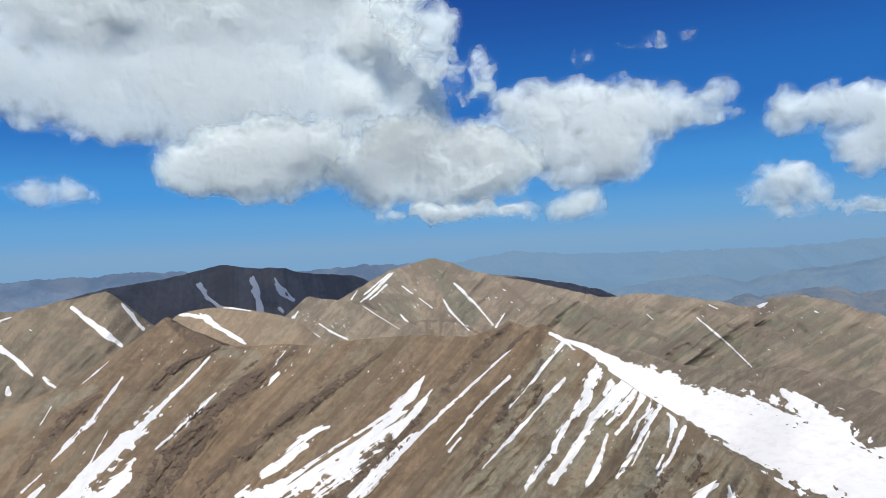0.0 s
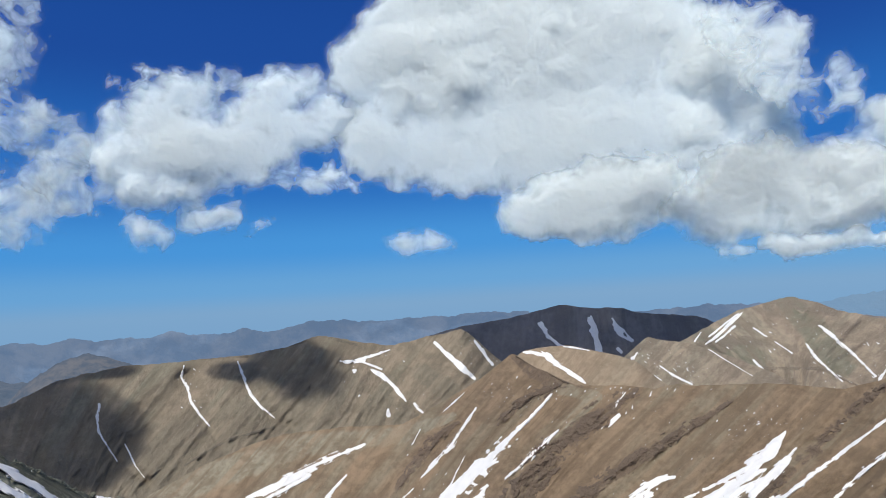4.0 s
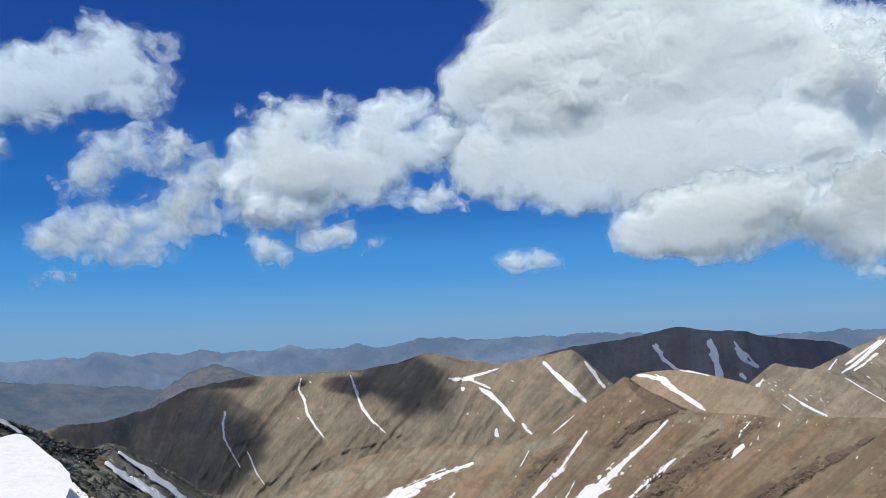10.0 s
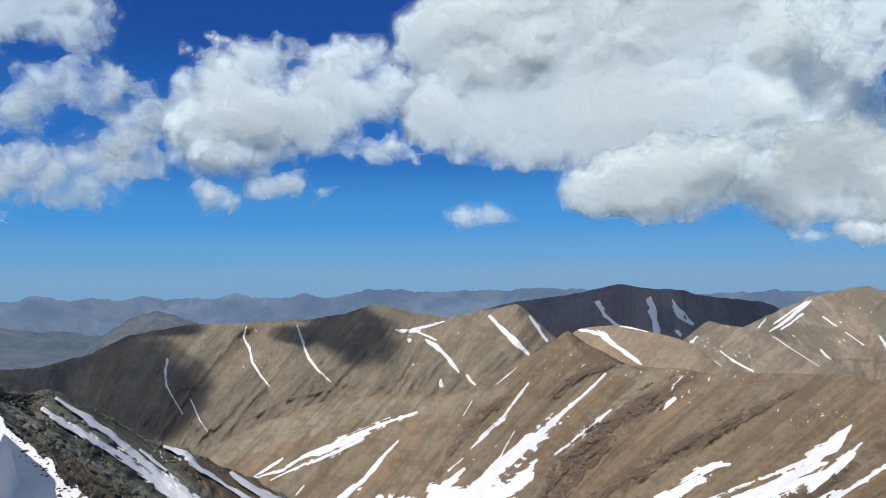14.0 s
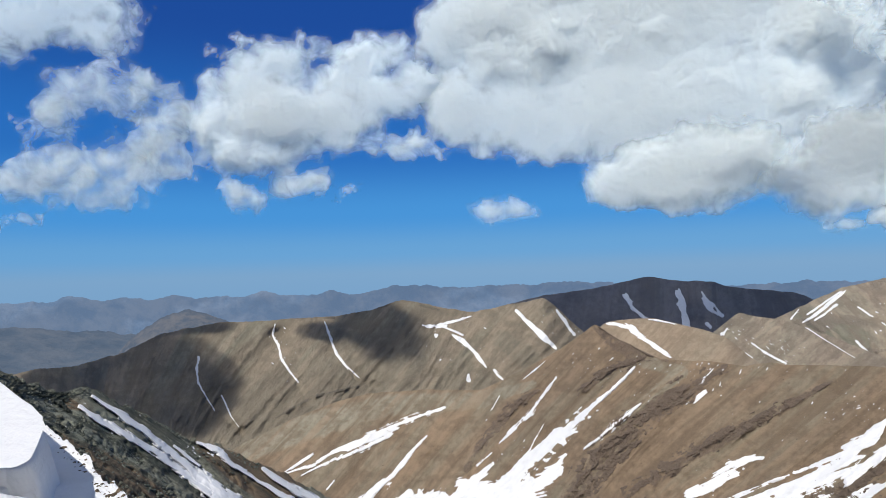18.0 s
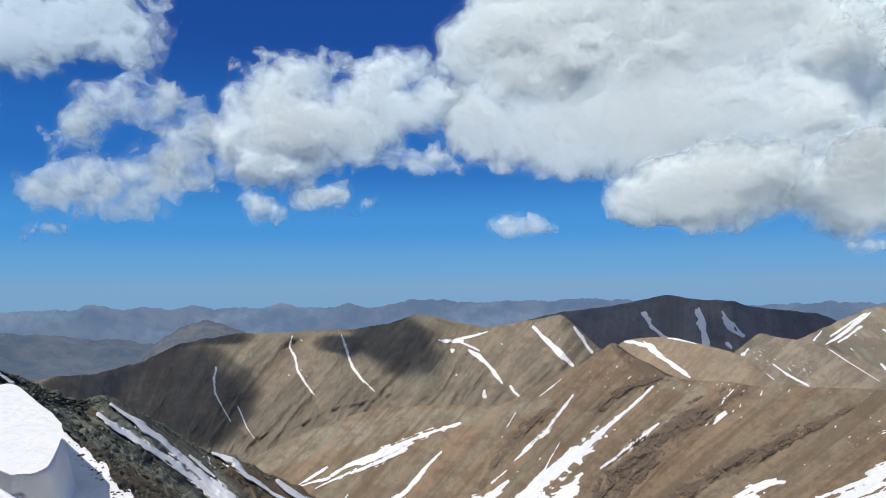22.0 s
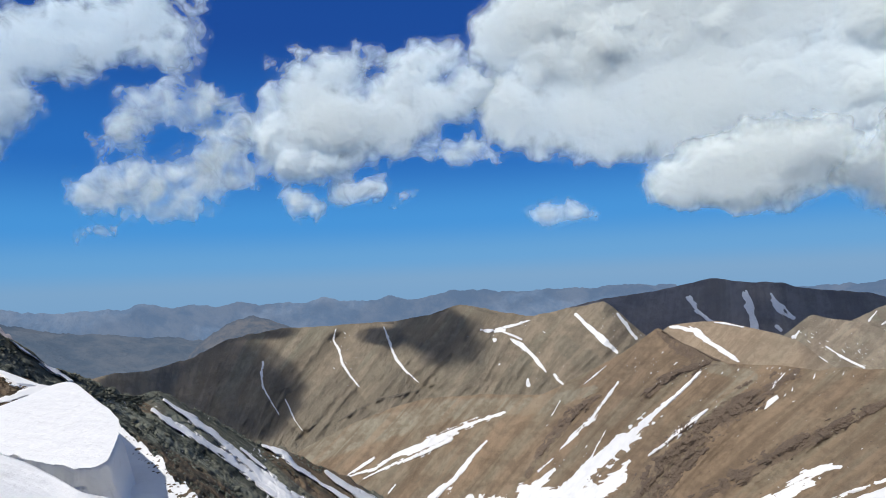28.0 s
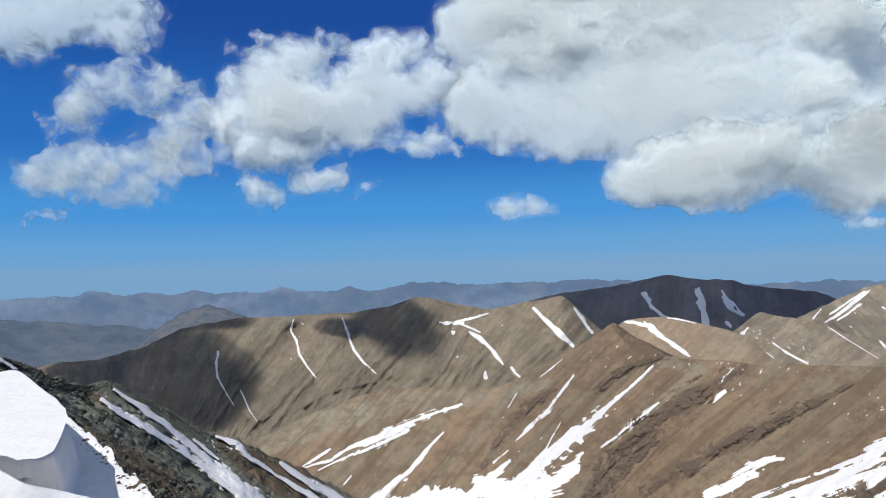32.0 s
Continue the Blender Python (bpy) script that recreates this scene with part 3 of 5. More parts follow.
mountain("brown_ridge", [(-21, -16)] + [(-17.69, -13.83), (-16.81, -13.39), (-12.73, -11.75), (-8.98, -10.56), (-6.12, -9.97), (-1.29, -9.84), (3.56, -10.01), (5.5, -9.16), (10.3, -6.77), (13.36, -4.63), (14.94, -5.78), (18.47, -7.52), (21.89, -7.62), (24.74, -7.92), (27.48, -7.77)]
         + [(26.91, -7.54), (33.19, -7.58), (38.06, -8), (40.53, -7.28), (41.77, -6.75), (43.19, -7.42), (44.41, -7.02), (46.25, -8.4), (48.97, -10.53), (52.08, -12.66), (55.11, -14.48), (58.83, -17.04), (63.89, -19.83)] + [(70, -24)],
         [(-21, 900), (0, 900), (13, 720), (22, 690), (34, 600), (44, 560), (52, 470), (62, 360), (70, 300)], [(-21, -27), (70, -31)],
         [(-21, 480), (10, 420), (30, 360), (50, 290), (70, 200)], (-20.5, 68), BROWN, "brown scree ridge with slanting rock bands and snow strips", step=0.075, rows=260,
         lean=((-20, 1.2), (-8, 1.0), (0, 1.0), (12, 1.0), (20, 1.15), (34, 1.0), (46, 0.85), (60, 0.6)), relief=11.0, relief_size=2.2, rugged=(2.4, 9.0), rough=0.05, back=(1.12, 80), seed=29,
         tones=[[(45.69, -10.27, 1.76), (41.98, -17.53, 3.16), (39.82, -21.83, 3.16)], [(50.7, -13.04, 3.16), (48.54, -19.66, 4.92), (54.01, -19.43, 4.92)], [(55, -16.85, 1.76), (57.86, -19.98, 3.16)], [(16.94, -7.67, 0.49), (20.03, -8.5, 0.49), (14.52, -13.16, 0.27)],
                [(-16.81, -13.91, 0.9), (-10.87, -12.3, 1.0), (-4.2, -11.0, 0.8), (3.07, -10.9, 0.7), (8.0, -9.6, 0.3)]],
         # first stroke darkens the pyramid's right face to stand in for its shade
         rocks=[[(13.49, -4.97, 0.3), (14.96, -6.37, 0.7), (16.78, -7.27, 0.6), (18.81, -7.51, 0.3)], [(16.26, -7.68, 0.21), (14.18, -8.41, 0.27), (12.28, -10.05, 0.27)], [(23.03, -8.4, 0.27), (19.98, -10.29, 0.77), (16.36, -12.65, 0.91), (13.54, -15.39, 0.91), (11.13, -18.48, 1.05)],
                [(30.54, -8.87, 0.13), (26.22, -11.66, 0.42), (22.02, -14.07, 0.42), (17.59, -16.9, 0.49)], [(8.49, -10.08, 0.13), (6.06, -11.48, 0.56), (3.59, -14.2, 0.49), (2.1, -16.41, 0.27)],
                [(41.75, -7.08, 0.21), (38.98, -9.14, 0.42), (36.42, -11.64, 0.42)], [(35.9, -12.32, 0.42), (32.32, -15.37, 0.63), (28.3, -18.21, 0.77), (26.28, -20.19, 0.84)], [(44.26, -10.24, 0.27), (41.19, -13.9, 0.42), (38.09, -17.44, 0.42)]])

ROCKS = scree("crag_rock", (0.255, 0.194, 0.140), (0.106, 0.081, 0.061), (0.190, 0.154, 0.116), (0.125, 0.097, 0.076), 2.6, 1.0, near=True, even=0.4)


def crag(layer, line, seed, size=9.0, material=None, lift=0.0022, name="rock_outcrop"):
    """A band of broken rock, a part of its mountain."""
    ob = drape(name, layer, [[(a, e, w * 0.68) for a, e, w in line]], material or ROCKS, lift, 1.3, seed, 0.55, size, 0.027)
    ob.parent = LAYERS[layer][6]
    return ob


# near slope, dark with lichen, and the stony knoll
mountain("lichen_slope", [(-40.92, -3.88), (-39.51, -2.54), (-38.41, -2.26), (-37.09, -3.31), (-35.15, -5.15), (-33.42, -5.89), (-31.69, -6.86), (-30.26, -7.78), (-29.27, -7.98), (-27.78, -7.92), (-26.08, -8.76), (-24.12, -10.02), (-21.93, -11.56), (-20.15, -12.61), (-17.99, -13.12), (-15.98, -14.52), (-13.26, -15.83), (-10.47, -17.42), (-7.63, -19.05)] + [(-4, -22)],
         [(-42, 105), (-28, 140), (-8, 190)], [(-42, -27), (-8, -34)], [(-42, 45), (-8, 80)], (-41.5, -4.5), GREEN_ROCK, "steep dark slope of lichen-covered rock", step=0.07, rows=260,
         lean=((-40, -1.2), (-8, -1.2)), relief=1.6, relief_size=2.0, rough=0.25, blocks=((5.0, 1.6), (1.7, 0.7)), tones=[[(-29.86, -11.19, 0.5), (-27.99, -13.02, 1.0), (-25.66, -15.11, 1.5), (-23.23, -17.42, 1.8)], [(-19.51, -13.22, 0.5), (-16.87, -14.93, 1.2), (-13.25, -17.33, 1.6)], [(-29.16, -8.53, 0.5), (-27.65, -9.23, 0.4)]], back=(1.2, 40), seed=31, category="rock slope")
mountain("stony_knoll", [(-56, -1.5)] + [(-46.26, -0.97), (-43.03, -0.92), (-41.66, -0.78), (-40.43, -1.12), (-39.69, -2.32), (-39.13, -4.01), (-38.39, -4.9), (-35.73, -6.37), (-32.55, -7.28)] + [(-30, -12)],
         [(-56, 34), (-31, 30)], [(-56, -30), (-31, -30)], [(-56, 11), (-31, 13)], (-55, -31), RUBBLE, "stony brown knoll of loose rubble", step=0.08, rows=230,
         lean=((-50, 1.0), (-31, 1.0)), relief=0.16, relief_size=2.0, rough=0.12, blocks=((1.2, 0.26), (0.45, 0.12)), back=(1.3, 10), seed=37, category="rubble slope")


# ---- snow ----
SNOW_COUNT = [0]


def drape(name, layer, lines, material, lift, ragged, seed, stretch=0.16, crags=0.0, fine=None):
    """A cover that lies on a mountainside round some lines; its rim runs under the surface, with fingers down the fall lines."""
    pts = np.array([p for line in lines for p in line], float)
    pad = pts[:, 2].max() * 1.5 + 0.1
    step = fine or float(np.clip(np.median(pts[:, 2]) / 5.5, 0.018, 0.036))
    az = np.arange(pts[:, 0].min() - pad, pts[:, 0].max() + pad, step)
    el = np.arange(pts[:, 1].min() - pad, pts[:, 1].max() + pad, step)
    A, E = np.meshgrid(az, el)
    data = LAYERS[layer]
    da, de = pts[len(lines[0]) - 1, :2] - pts[0, :2]
    slant = da / de if abs(de) > 0.3 and abs(da / de) < 6 else float(line_at(data[5], pts[:, 0].mean()))
    across = A - slant * E
    scale = 1.0 / np.clip(np.median(pts[:, 2]), 0.06, 0.5)
    wander = 0.10 / scale
    wx, wy = wander * fbm(A * scale * 0.35, E * scale * 0.35, 1, 3, seed), wander * fbm(A * scale * 0.35, E * scale * 0.35, 5, 3, seed + 2)
    f = field(lines, A + wx, E + wy)
    f = f + ragged * fbm(across * scale * 0.8, E * scale * 0.8 * stretch, 0, 4, seed + 7, 0.55) + ragged * 0.28 * fbm(A * scale * 1.3, E * scale * 1.3, 0, 3, seed + 11, 0.5) + ragged * 0.55 * fbm(A * scale * 0.4, E * scale * 0.4, 0, 2, seed + 13) - ragged * 0.15
    if crags:
        f = f + 0.8 * fbm(A * 3.4, E * 3.4, 0, 4, seed + 19, 0.6) - 0.1
    elif scale < 2.1:
        f = f + 0.3 * fbm(A * 1.8, E * 2.6, 0, 5, seed + 19, 0.6)
    else:
        f = f + (0.32 if abs(slant) < 1.8 else 0.1) * fbm(across * 4.2, E * 1.5, 0, 4, seed + 19, 0.6) * np.clip(1.2 - np.maximum(f, 0), 0.4, 1) + (0.2 if abs(slant) < 1.8 else 0.0) * fbm(across * 9.0, E * 2.5, 0, 3, seed + 29, 0.6)
    keep = f > -0.22
    cells = keep[:-1, :-1] | keep[1:, :-1] | keep[1:, 1:] | keep[:-1, 1:]
    D, top = on_layer(layer, A, E)
    cells = cells & (E < top - 0.01)[1:, 1:]
    rise = np.clip(f * 3.0, -1, 1)
    if crags:
        block = sum(k * np.abs(grain(A * w + 3, E * w, seed, seed + int(w))) for w, k in ((4.3, 0.8), (8.9, 0.9), (16.3, 0.6)))
        rise = np.clip(f * 2.0, -0.8, 1) * 0.35 + np.clip(f * 2 + 0.2, -0.5, 1) * (block - 0.35)
    D = D - D * lift * rise
    n, m = A.shape
    idx = np.arange(n * m).reshape(n, m)
    q = np.stack([idx[:-1, :-1], idx[:-1, 1:], idx[1:, 1:], idx[1:, :-1]], -1)[cells]
    used, inverse = np.unique(q, return_inverse=True)
    verts = direct(A, E, D).reshape(-1, 3)[used]
    extra = [(k, v.reshape(-1)[used]) for k, v in (("across", across), ("along", E), ("rock", 0 * A + 1.0), ("tone", 0 * A))] if crags else []
    return new(name, quads_mesh(bpy.data.meshes.new(name), verts, inverse.reshape(-1, 4), material, extra))


def snow(layer, line, label="white snow strip lying in a gully", lift=0.0016, name="snow_patch", ragged=0.45, also=()):
    """A drift of snow that lies on a mountainside along a line of (bearing, height angle, half width)."""
    SNOW_COUNT[0] += 1
    ob = drape(name, layer, [line, *also], SNOW, lift * (1 + 0.25 * ((SNOW_COUNT[0] * 0.37) % 1)), ragged, 100 + SNOW_COUNT[0])
    return tagged(ob, label, "snow", "snow patches on the slopes")


for line in ([(-13.72, -3.88, 0.08), (-13.91, -4.81, 0.11), (-13.5, -5.52, 0.11), (-13.27, -6.69, 0.13), (-12.72, -7.64, 0.13), (-11.93, -8.69, 0.08)], [(-9.61, -3.88, 0.08), (-9.33, -4.7, 0.13), (-9.05, -5.65, 0.13), (-8.68, -6.61, 0.13), (-7.92, -7.57, 0.13), (-6.83, -8.64, 0.05)],
             [(-19.74, -6.23, 0.13), (-19.91, -7.07, 0.13), (-19.78, -8.2, 0.11), (-19.22, -9.34, 0.08), (-18.57, -10.49, 0.04)], [(-18.04, -9.33, 0.05), (-17.69, -10.11, 0.08), (-17.34, -11.02, 0.05), (-16.72, -11.95, 0.03)],
             [(-1.24, -4.46, 0.19), (-0.02, -4.57, 0.19), (0.71, -4.53, 0.13)], [(-0.02, -4.47, 0.13), (1.69, -4.1, 0.13), (2.91, -3.77, 0.05)], [(0.47, -4.62, 0.08), (1.44, -5.02, 0.11), (2.11, -5.36, 0.11)],
             [(1.29, -5.35, 0.13), (2.16, -5.84, 0.27), (2.88, -6.56, 0.24), (3.5, -7.37, 0.19), (4.02, -8.13, 0.08)], [(-0.22, -5.34, 0.19)], [(0.15, -7.4, 0.11)], [(2.51, -8.69, 0.08), (2.5, -9.16, 0.21)],
             [(4.74, -8.36, 0.11), (5.02, -8.79, 0.16), (5.4, -9.11, 0.11)], [(6.78, -3.41, 0.16), (7.73, -4.42, 0.24), (8.9, -5.56, 0.3), (9.97, -6.59, 0.24)], [(10.26, -3.46, 0.16), (10.81, -4.27, 0.21), (11.27, -5.02, 0.24), (11.58, -5.49, 0.13)]):
    snow("long_ridge", [(a, e, w * 0.82) for a, e, w in line], lift=0.0012)
for line in ([(15.91, -2.37, 0.24), (16.43, -3.35, 0.24), (17.22, -4.13, 0.19), (17.88, -4.39, 0.11)], [(20.02, -2.13, 0.27), (20.29, -3.18, 0.3), (20.49, -4.22, 0.3), (20.64, -4.98, 0.27)],
             [(21.84, -2.13, 0.13), (22.12, -2.93, 0.27), (22.6, -3.73, 0.3), (23.21, -4.04, 0.16)], [(22.08, -4.64, 0.16), (22.37, -4.94, 0.13)]):
    snow("shaded_mountain", line, "greyish snow strip in the cloud's shadow")
for line in ([(14.28, -4.62, 0.08), (15.42, -4.7, 0.21), (16.09, -4.97, 0.24), (16.97, -5.65, 0.21), (18.27, -6.62, 0.19), (19.21, -7.36, 0.11)], [(17.66, -4.3, 0.05), (18.75, -4.43, 0.13), (19.75, -4.68, 0.08)]):
    snow("rounded_hill", line)
for line in ([(28.58, -4.53, 0.04), (30.35, -5.84, 0.04), (32.14, -7.05, 0.04)], [(25.31, -6.15, 0.05), (26.45, -7.04, 0.11), (27.62, -7.59, 0.11)], [(24.8, -6.92, 0.05), (25.26, -7.29, 0.08)], [(23.58, -5.04, 0.08), (23.23, -5.49, 0.13)]):
    snow("pale_knob", line)
for line in ([(31.79, -2.13, 0.12), (30.88, -2.96, 0.12), (29.72, -3.97, 0.12), (28.87, -4.5, 0.08)], [(31.49, -2.21, 0.08), (30.39, -3.03, 0.08), (29.23, -3.94, 0.08)], [(31.15, -3.22, 0.1), (30.35, -3.9, 0.12), (29.7, -4.35, 0.08)], [(28.63, -3.57, 0.04), (28.11, -4.27, 0.06)], [(37.05, -3.36, 0.11), (37.98, -4.37, 0.11), (39.14, -5.68, 0.13), (40.15, -7.03, 0.11)],
             [(36.01, -4.67, 0.08), (36.46, -5.66, 0.11), (37.16, -6.42, 0.08), (38.09, -7.43, 0.05)], [(32.51, -3.38, 0.05), (33.36, -4.06, 0.07)], [(33.92, -4.48, 0.05), (35, -5.35, 0.07)], [(32.3, -5.85, 0.08), (32.85, -6.55, 0.11), (33.45, -7.31, 0.08)],
             [(41.22, -6.1, 0.05), (40.54, -7.04, 0.13), (40.28, -7.51, 0.08)], [(56.87, -6.76, 0.05), (57.97, -7.79, 0.08), (59.18, -8.89, 0.07), (60.74, -10.59, 0.05)], [(61.53, -5.88, 0.16), (62.06, -5.62, 0.08)],
             [(57.84, -5.77, 0.05), (58.46, -6.09, 0.05)], [(53.03, -6.49, 0.05), (53.46, -6.87, 0.05)], [(58.25, -11.1, 0.08), (59.17, -10.99, 0.11)]):
    snow("snow_ribbed_peak", line)
snow("snowfield_saddle", [(46.12, -8.41, 0.12), (47.71, -9.01, 0.2), (49.7, -10.2, 0.51), (51.31, -11.3, 1.02), (53.64, -12.25, 1.21), (56.07, -13.37, 1.29), (58.58, -14.32, 1.72), (61.53, -15.43, 2.34), (63.86, -16.41, 2.81)], "broad white snowfield in the saddle", name="snowfield", ragged=0.2,
     also=([(62.85, -12.28, 0.2), (63.49, -12.66, 0.43), (64.59, -13.74, 0.78), (66.49, -15.37, 1.25)], [(59.3, -15.76, 1.17), (63.99, -17.4, 1.95), (69.04, -17.95, 2.34)]))
for line in ([(9.94, -9.05, 0.08), (8.96, -10.31, 0.13), (7.73, -11.93, 0.19), (6.26, -13.21, 0.19), (4.94, -14.34, 0.08)], [(16.34, -8.23, 0.11), (14.6, -10, 0.24), (12.23, -11.87, 0.46), (10.31, -13.49, 0.53), (8.38, -15.08, 0.63), (6.43, -16.64, 0.77), (4.95, -18.17, 0.98), (3.96, -19.45, 1.23)],
             [(16.76, -11.07, 0.08), (15.23, -12.24, 0.21), (13.59, -13.63, 0.21), (12.07, -14.69, 0.08)], [(8.76, -12.83, 0.05), (7.92, -14.2, 0.07), (7.17, -15.54, 0.07), (6.44, -16.34, 0.04)],
             [(1.6, -17.28, 0.42), (3.51, -17.99, 0.56), (5.43, -18.38, 0.77), (7.84, -17.71, 0.91), (9.53, -16.38, 0.46), (10.51, -15.18, 0.11)], [(22.41, -8.2, 0.05), (21.75, -8.98, 0.11), (21.39, -9.48, 0.05)], [(21.8, -9.99, 0.13), (21.27, -10.45, 0.16), (20.83, -10.91, 0.08)],
             [(19.98, -17.89, 0.21), (21.93, -16.99, 0.49), (23.23, -15.85, 0.6), (24.5, -14.92, 0.27), (25.72, -14.68, 0.13)],
             [(34, -11.05, 0.11), (32.69, -12.86, 0.56), (30.9, -14.59, 0.84), (28.88, -16.26, 0.98), (26.41, -17.6, 1.23), (23.99, -18.67, 1.34), (20.72, -19.14, 0.77), (18.01, -19.1, 0.42)], [(34.68, -12.26, 0.11), (33.12, -14.04, 0.42), (31.34, -15.53, 0.49)],
             [(34.8, -14.82, 0.13), (32.78, -16.07, 0.27), (30.75, -17.51, 0.42), (28.73, -19.12, 0.42), (27.22, -20.49, 0.27)],
             [(0.39, -11.39, 0.11), (-1.31, -11.83, 0.21), (-3.25, -12.44, 0.27), (-4.7, -13, 0.49), (-6.63, -13.84, 0.46), (-9.01, -14.41, 0.21), (-10.89, -15.41, 0.13), (-13.2, -15.82, 0.05)], [(-4.22, -13.33, 0.16), (-6.63, -14.38, 0.21), (-9.01, -15.07, 0.13), (-11.82, -16.09, 0.05)],
             [(-10.88, -14.53, 0.11), (-11.82, -15.05, 0.13), (-13.2, -15.74, 0.05)], [(-1.23, -13.62, 0.08), (-2.79, -15.07, 0.19), (-4.25, -16.58, 0.24), (-6.18, -18.03, 0.42), (-7.61, -19.03, 0.49)], [(-9.11, -16.73, 0.08), (-9.73, -17.3, 0.08)],
             [(9.01, -7.73, 0.04), (8.14, -8.44, 0.07), (7.18, -9.15, 0.05)], [(5.11, -10.55, 0.05), (4.36, -11.7, 0.05)], [(4.3, -15.1, 0.05), (3.07, -16.07, 0.11)],
             [(41.54, -9.27, 0.08), (39.35, -10.98, 0.14), (36.36, -13.45, 0.16), (32.83, -16.29, 0.23), (29.76, -18.81, 0.35), (28.23, -20.04, 0.43)], [(41.42, -11.47, 0.16), (39.21, -13.26, 0.16), (36.95, -15.48, 0.14), (35.68, -16.79, 0.08)],
             [(46.11, -8.68, 0.16), (43.7, -11.48, 0.16), (41.26, -14.04, 0.1)], [(46.06, -11.69, 0.16), (43.79, -13.93, 0.16), (41.35, -16.37, 0.16), (38.64, -18.8, 0.12)],
             [(48.65, -11.44, 0.63), (47.62, -13.56, 0.51), (46.53, -14.97, 0.27), (45.58, -16.15, 0.31), (44.54, -17.76, 0.27), (42.99, -19.53, 0.27), (42.4, -20.25, 0.27)], [(50.99, -12.38, 0.78), (49.8, -13.49, 0.59), (48.36, -14.91, 0.43), (47.27, -16.48, 0.47), (46.16, -18.07, 0.39), (44.55, -19.76, 0.39)], [(49.88, -12.11, 0.31), (49.33, -12.91, 0.2)],
             [(51.76, -12.74, 0.27), (50.74, -13.84, 0.31), (49.71, -15.03, 0.16), (49.4, -15.33, 0.08)], [(52.48, -12.93, 0.27), (51.76, -14.09, 0.2), (51.04, -15.09, 0.2), (50.11, -16.1, 0.12)], [(49.43, -16.21, 0.12), (48.98, -17.36, 0.16), (48.3, -18.71, 0.35), (47.67, -19.85, 0.35)],
             [(53.1, -13.32, 0.2), (52.67, -14.42, 0.16), (51.98, -15.12, 0.16), (51.33, -16.48, 0.1)], [(53.71, -13.87, 0.31), (53.01, -14.86, 0.27), (52.2, -16.22, 0.2), (51.07, -18.01, 0.16), (50.07, -19.45, 0.14)], [(52.79, -15.82, 0.1), (52.06, -17.17, 0.1), (51.29, -18.51, 0.1)],
             [(54.31, -14.41, 0.1), (54.83, -14.87, 0.27), (54.48, -16.07, 0.14), (54.16, -16.93, 0.08)], [(55.6, -15.46, 0.2), (55, -16.59, 0.14), (54.29, -17.92, 0.14), (53.39, -19.1, 0.18)], [(53.84, -17.6, 0.1), (53.27, -18.56, 0.12)],
             [(45.03, -7.94, 0.16), (46.12, -8.5, 0.23), (46.95, -9.32, 0.12)], [(48.83, -10.43, 0.2)], [(47.31, -10.57, 0.16)],
             [(-8.57, -19.52, 0.5), (-3.79, -18.91, 0.7), (1.05, -18.52, 0.9), (4.92, -18.29, 0.9), (8.27, -17.48, 0.7), (9.79, -16.54, 0.4)], [(1.77, -17.91, 0.5), (3.23, -16.88, 0.35), (4.43, -15.97, 0.15)],
             [(36.9, -16.37, 0.12), (35.89, -17.32, 0.16)], [(57.67, -19.51, 0.24), (56.14, -20.52, 0.49)], [(58.72, -19.58, 0.19), (59.08, -20.67, 0.42)]):
    snow("brown_ridge", [(a, e, w * 0.93) for a, e, w in line], ragged=0.62)
SLOPE_SNOW = ([(-38.02, -2.28, 0.15), (-37.15, -3.2, 0.27), (-36.01, -4.28, 0.27), (-34.84, -5.45, 0.31), (-33.78, -6.38, 0.19)],
              [(-28.22, -9.14, 0.19), (-26.88, -10.26, 0.31), (-24.1, -12.27, 0.31), (-21.61, -14.31, 0.46), (-19.05, -16.57, 0.58), (-16.4, -18.97, 0.69)],
              [(-27.35, -8.54, 0.19), (-25.91, -9.71, 0.31), (-23.9, -11.36, 0.38), (-22.04, -13.22, 0.54), (-20.13, -15.08, 0.62), (-17.74, -17.11, 0.69), (-15.5, -19.05, 0.77)],
              [(-21.63, -12.83, 0.15), (-19.84, -14.56, 0.15)],
              [(-19.85, -12.85, 0.15), (-18.42, -13.56, 0.31), (-17.32, -14.68, 0.23), (-15.07, -16.35, 0.23), (-12.32, -18.12, 0.35), (-10.45, -19.5, 0.46)],
              [(-14.85, -15.29, 0.19), (-13.71, -16.32, 0.38), (-10.93, -18.03, 0.46), (-8.57, -19.52, 0.46)])
for line in SLOPE_SNOW:
    snow("lichen_slope", [(a, e, w * 0.78) for a, e, w in line], "long snow strip on the dark rocky slope", lift=0.009, ragged=0.3)
snow("stony_knoll", [(-42.41, -3.44, 0.3), (-41.25, -2.88, 0.45), (-40.15, -2.54, 0.5), (-39.92, -3.53, 0.6), (-39.14, -3.9, 0.5), (-38.33, -4.78, 0.35), (-37.1, -5.78, 0.6), (-35.4, -6.29, 0.5), (-33.65, -6.64, 0.6)], "snow patch between the stones of the knoll", lift=0.006, ragged=0.14, also=([(-41.79, -7.91, 0.3), (-40.44, -7.72, 0.4), (-39.05, -7.51, 0.2)], [(-38.42, -7.33, 0.2), (-36.52, -6.9, 0.3), (-34.82, -6.46, 0.5)]))


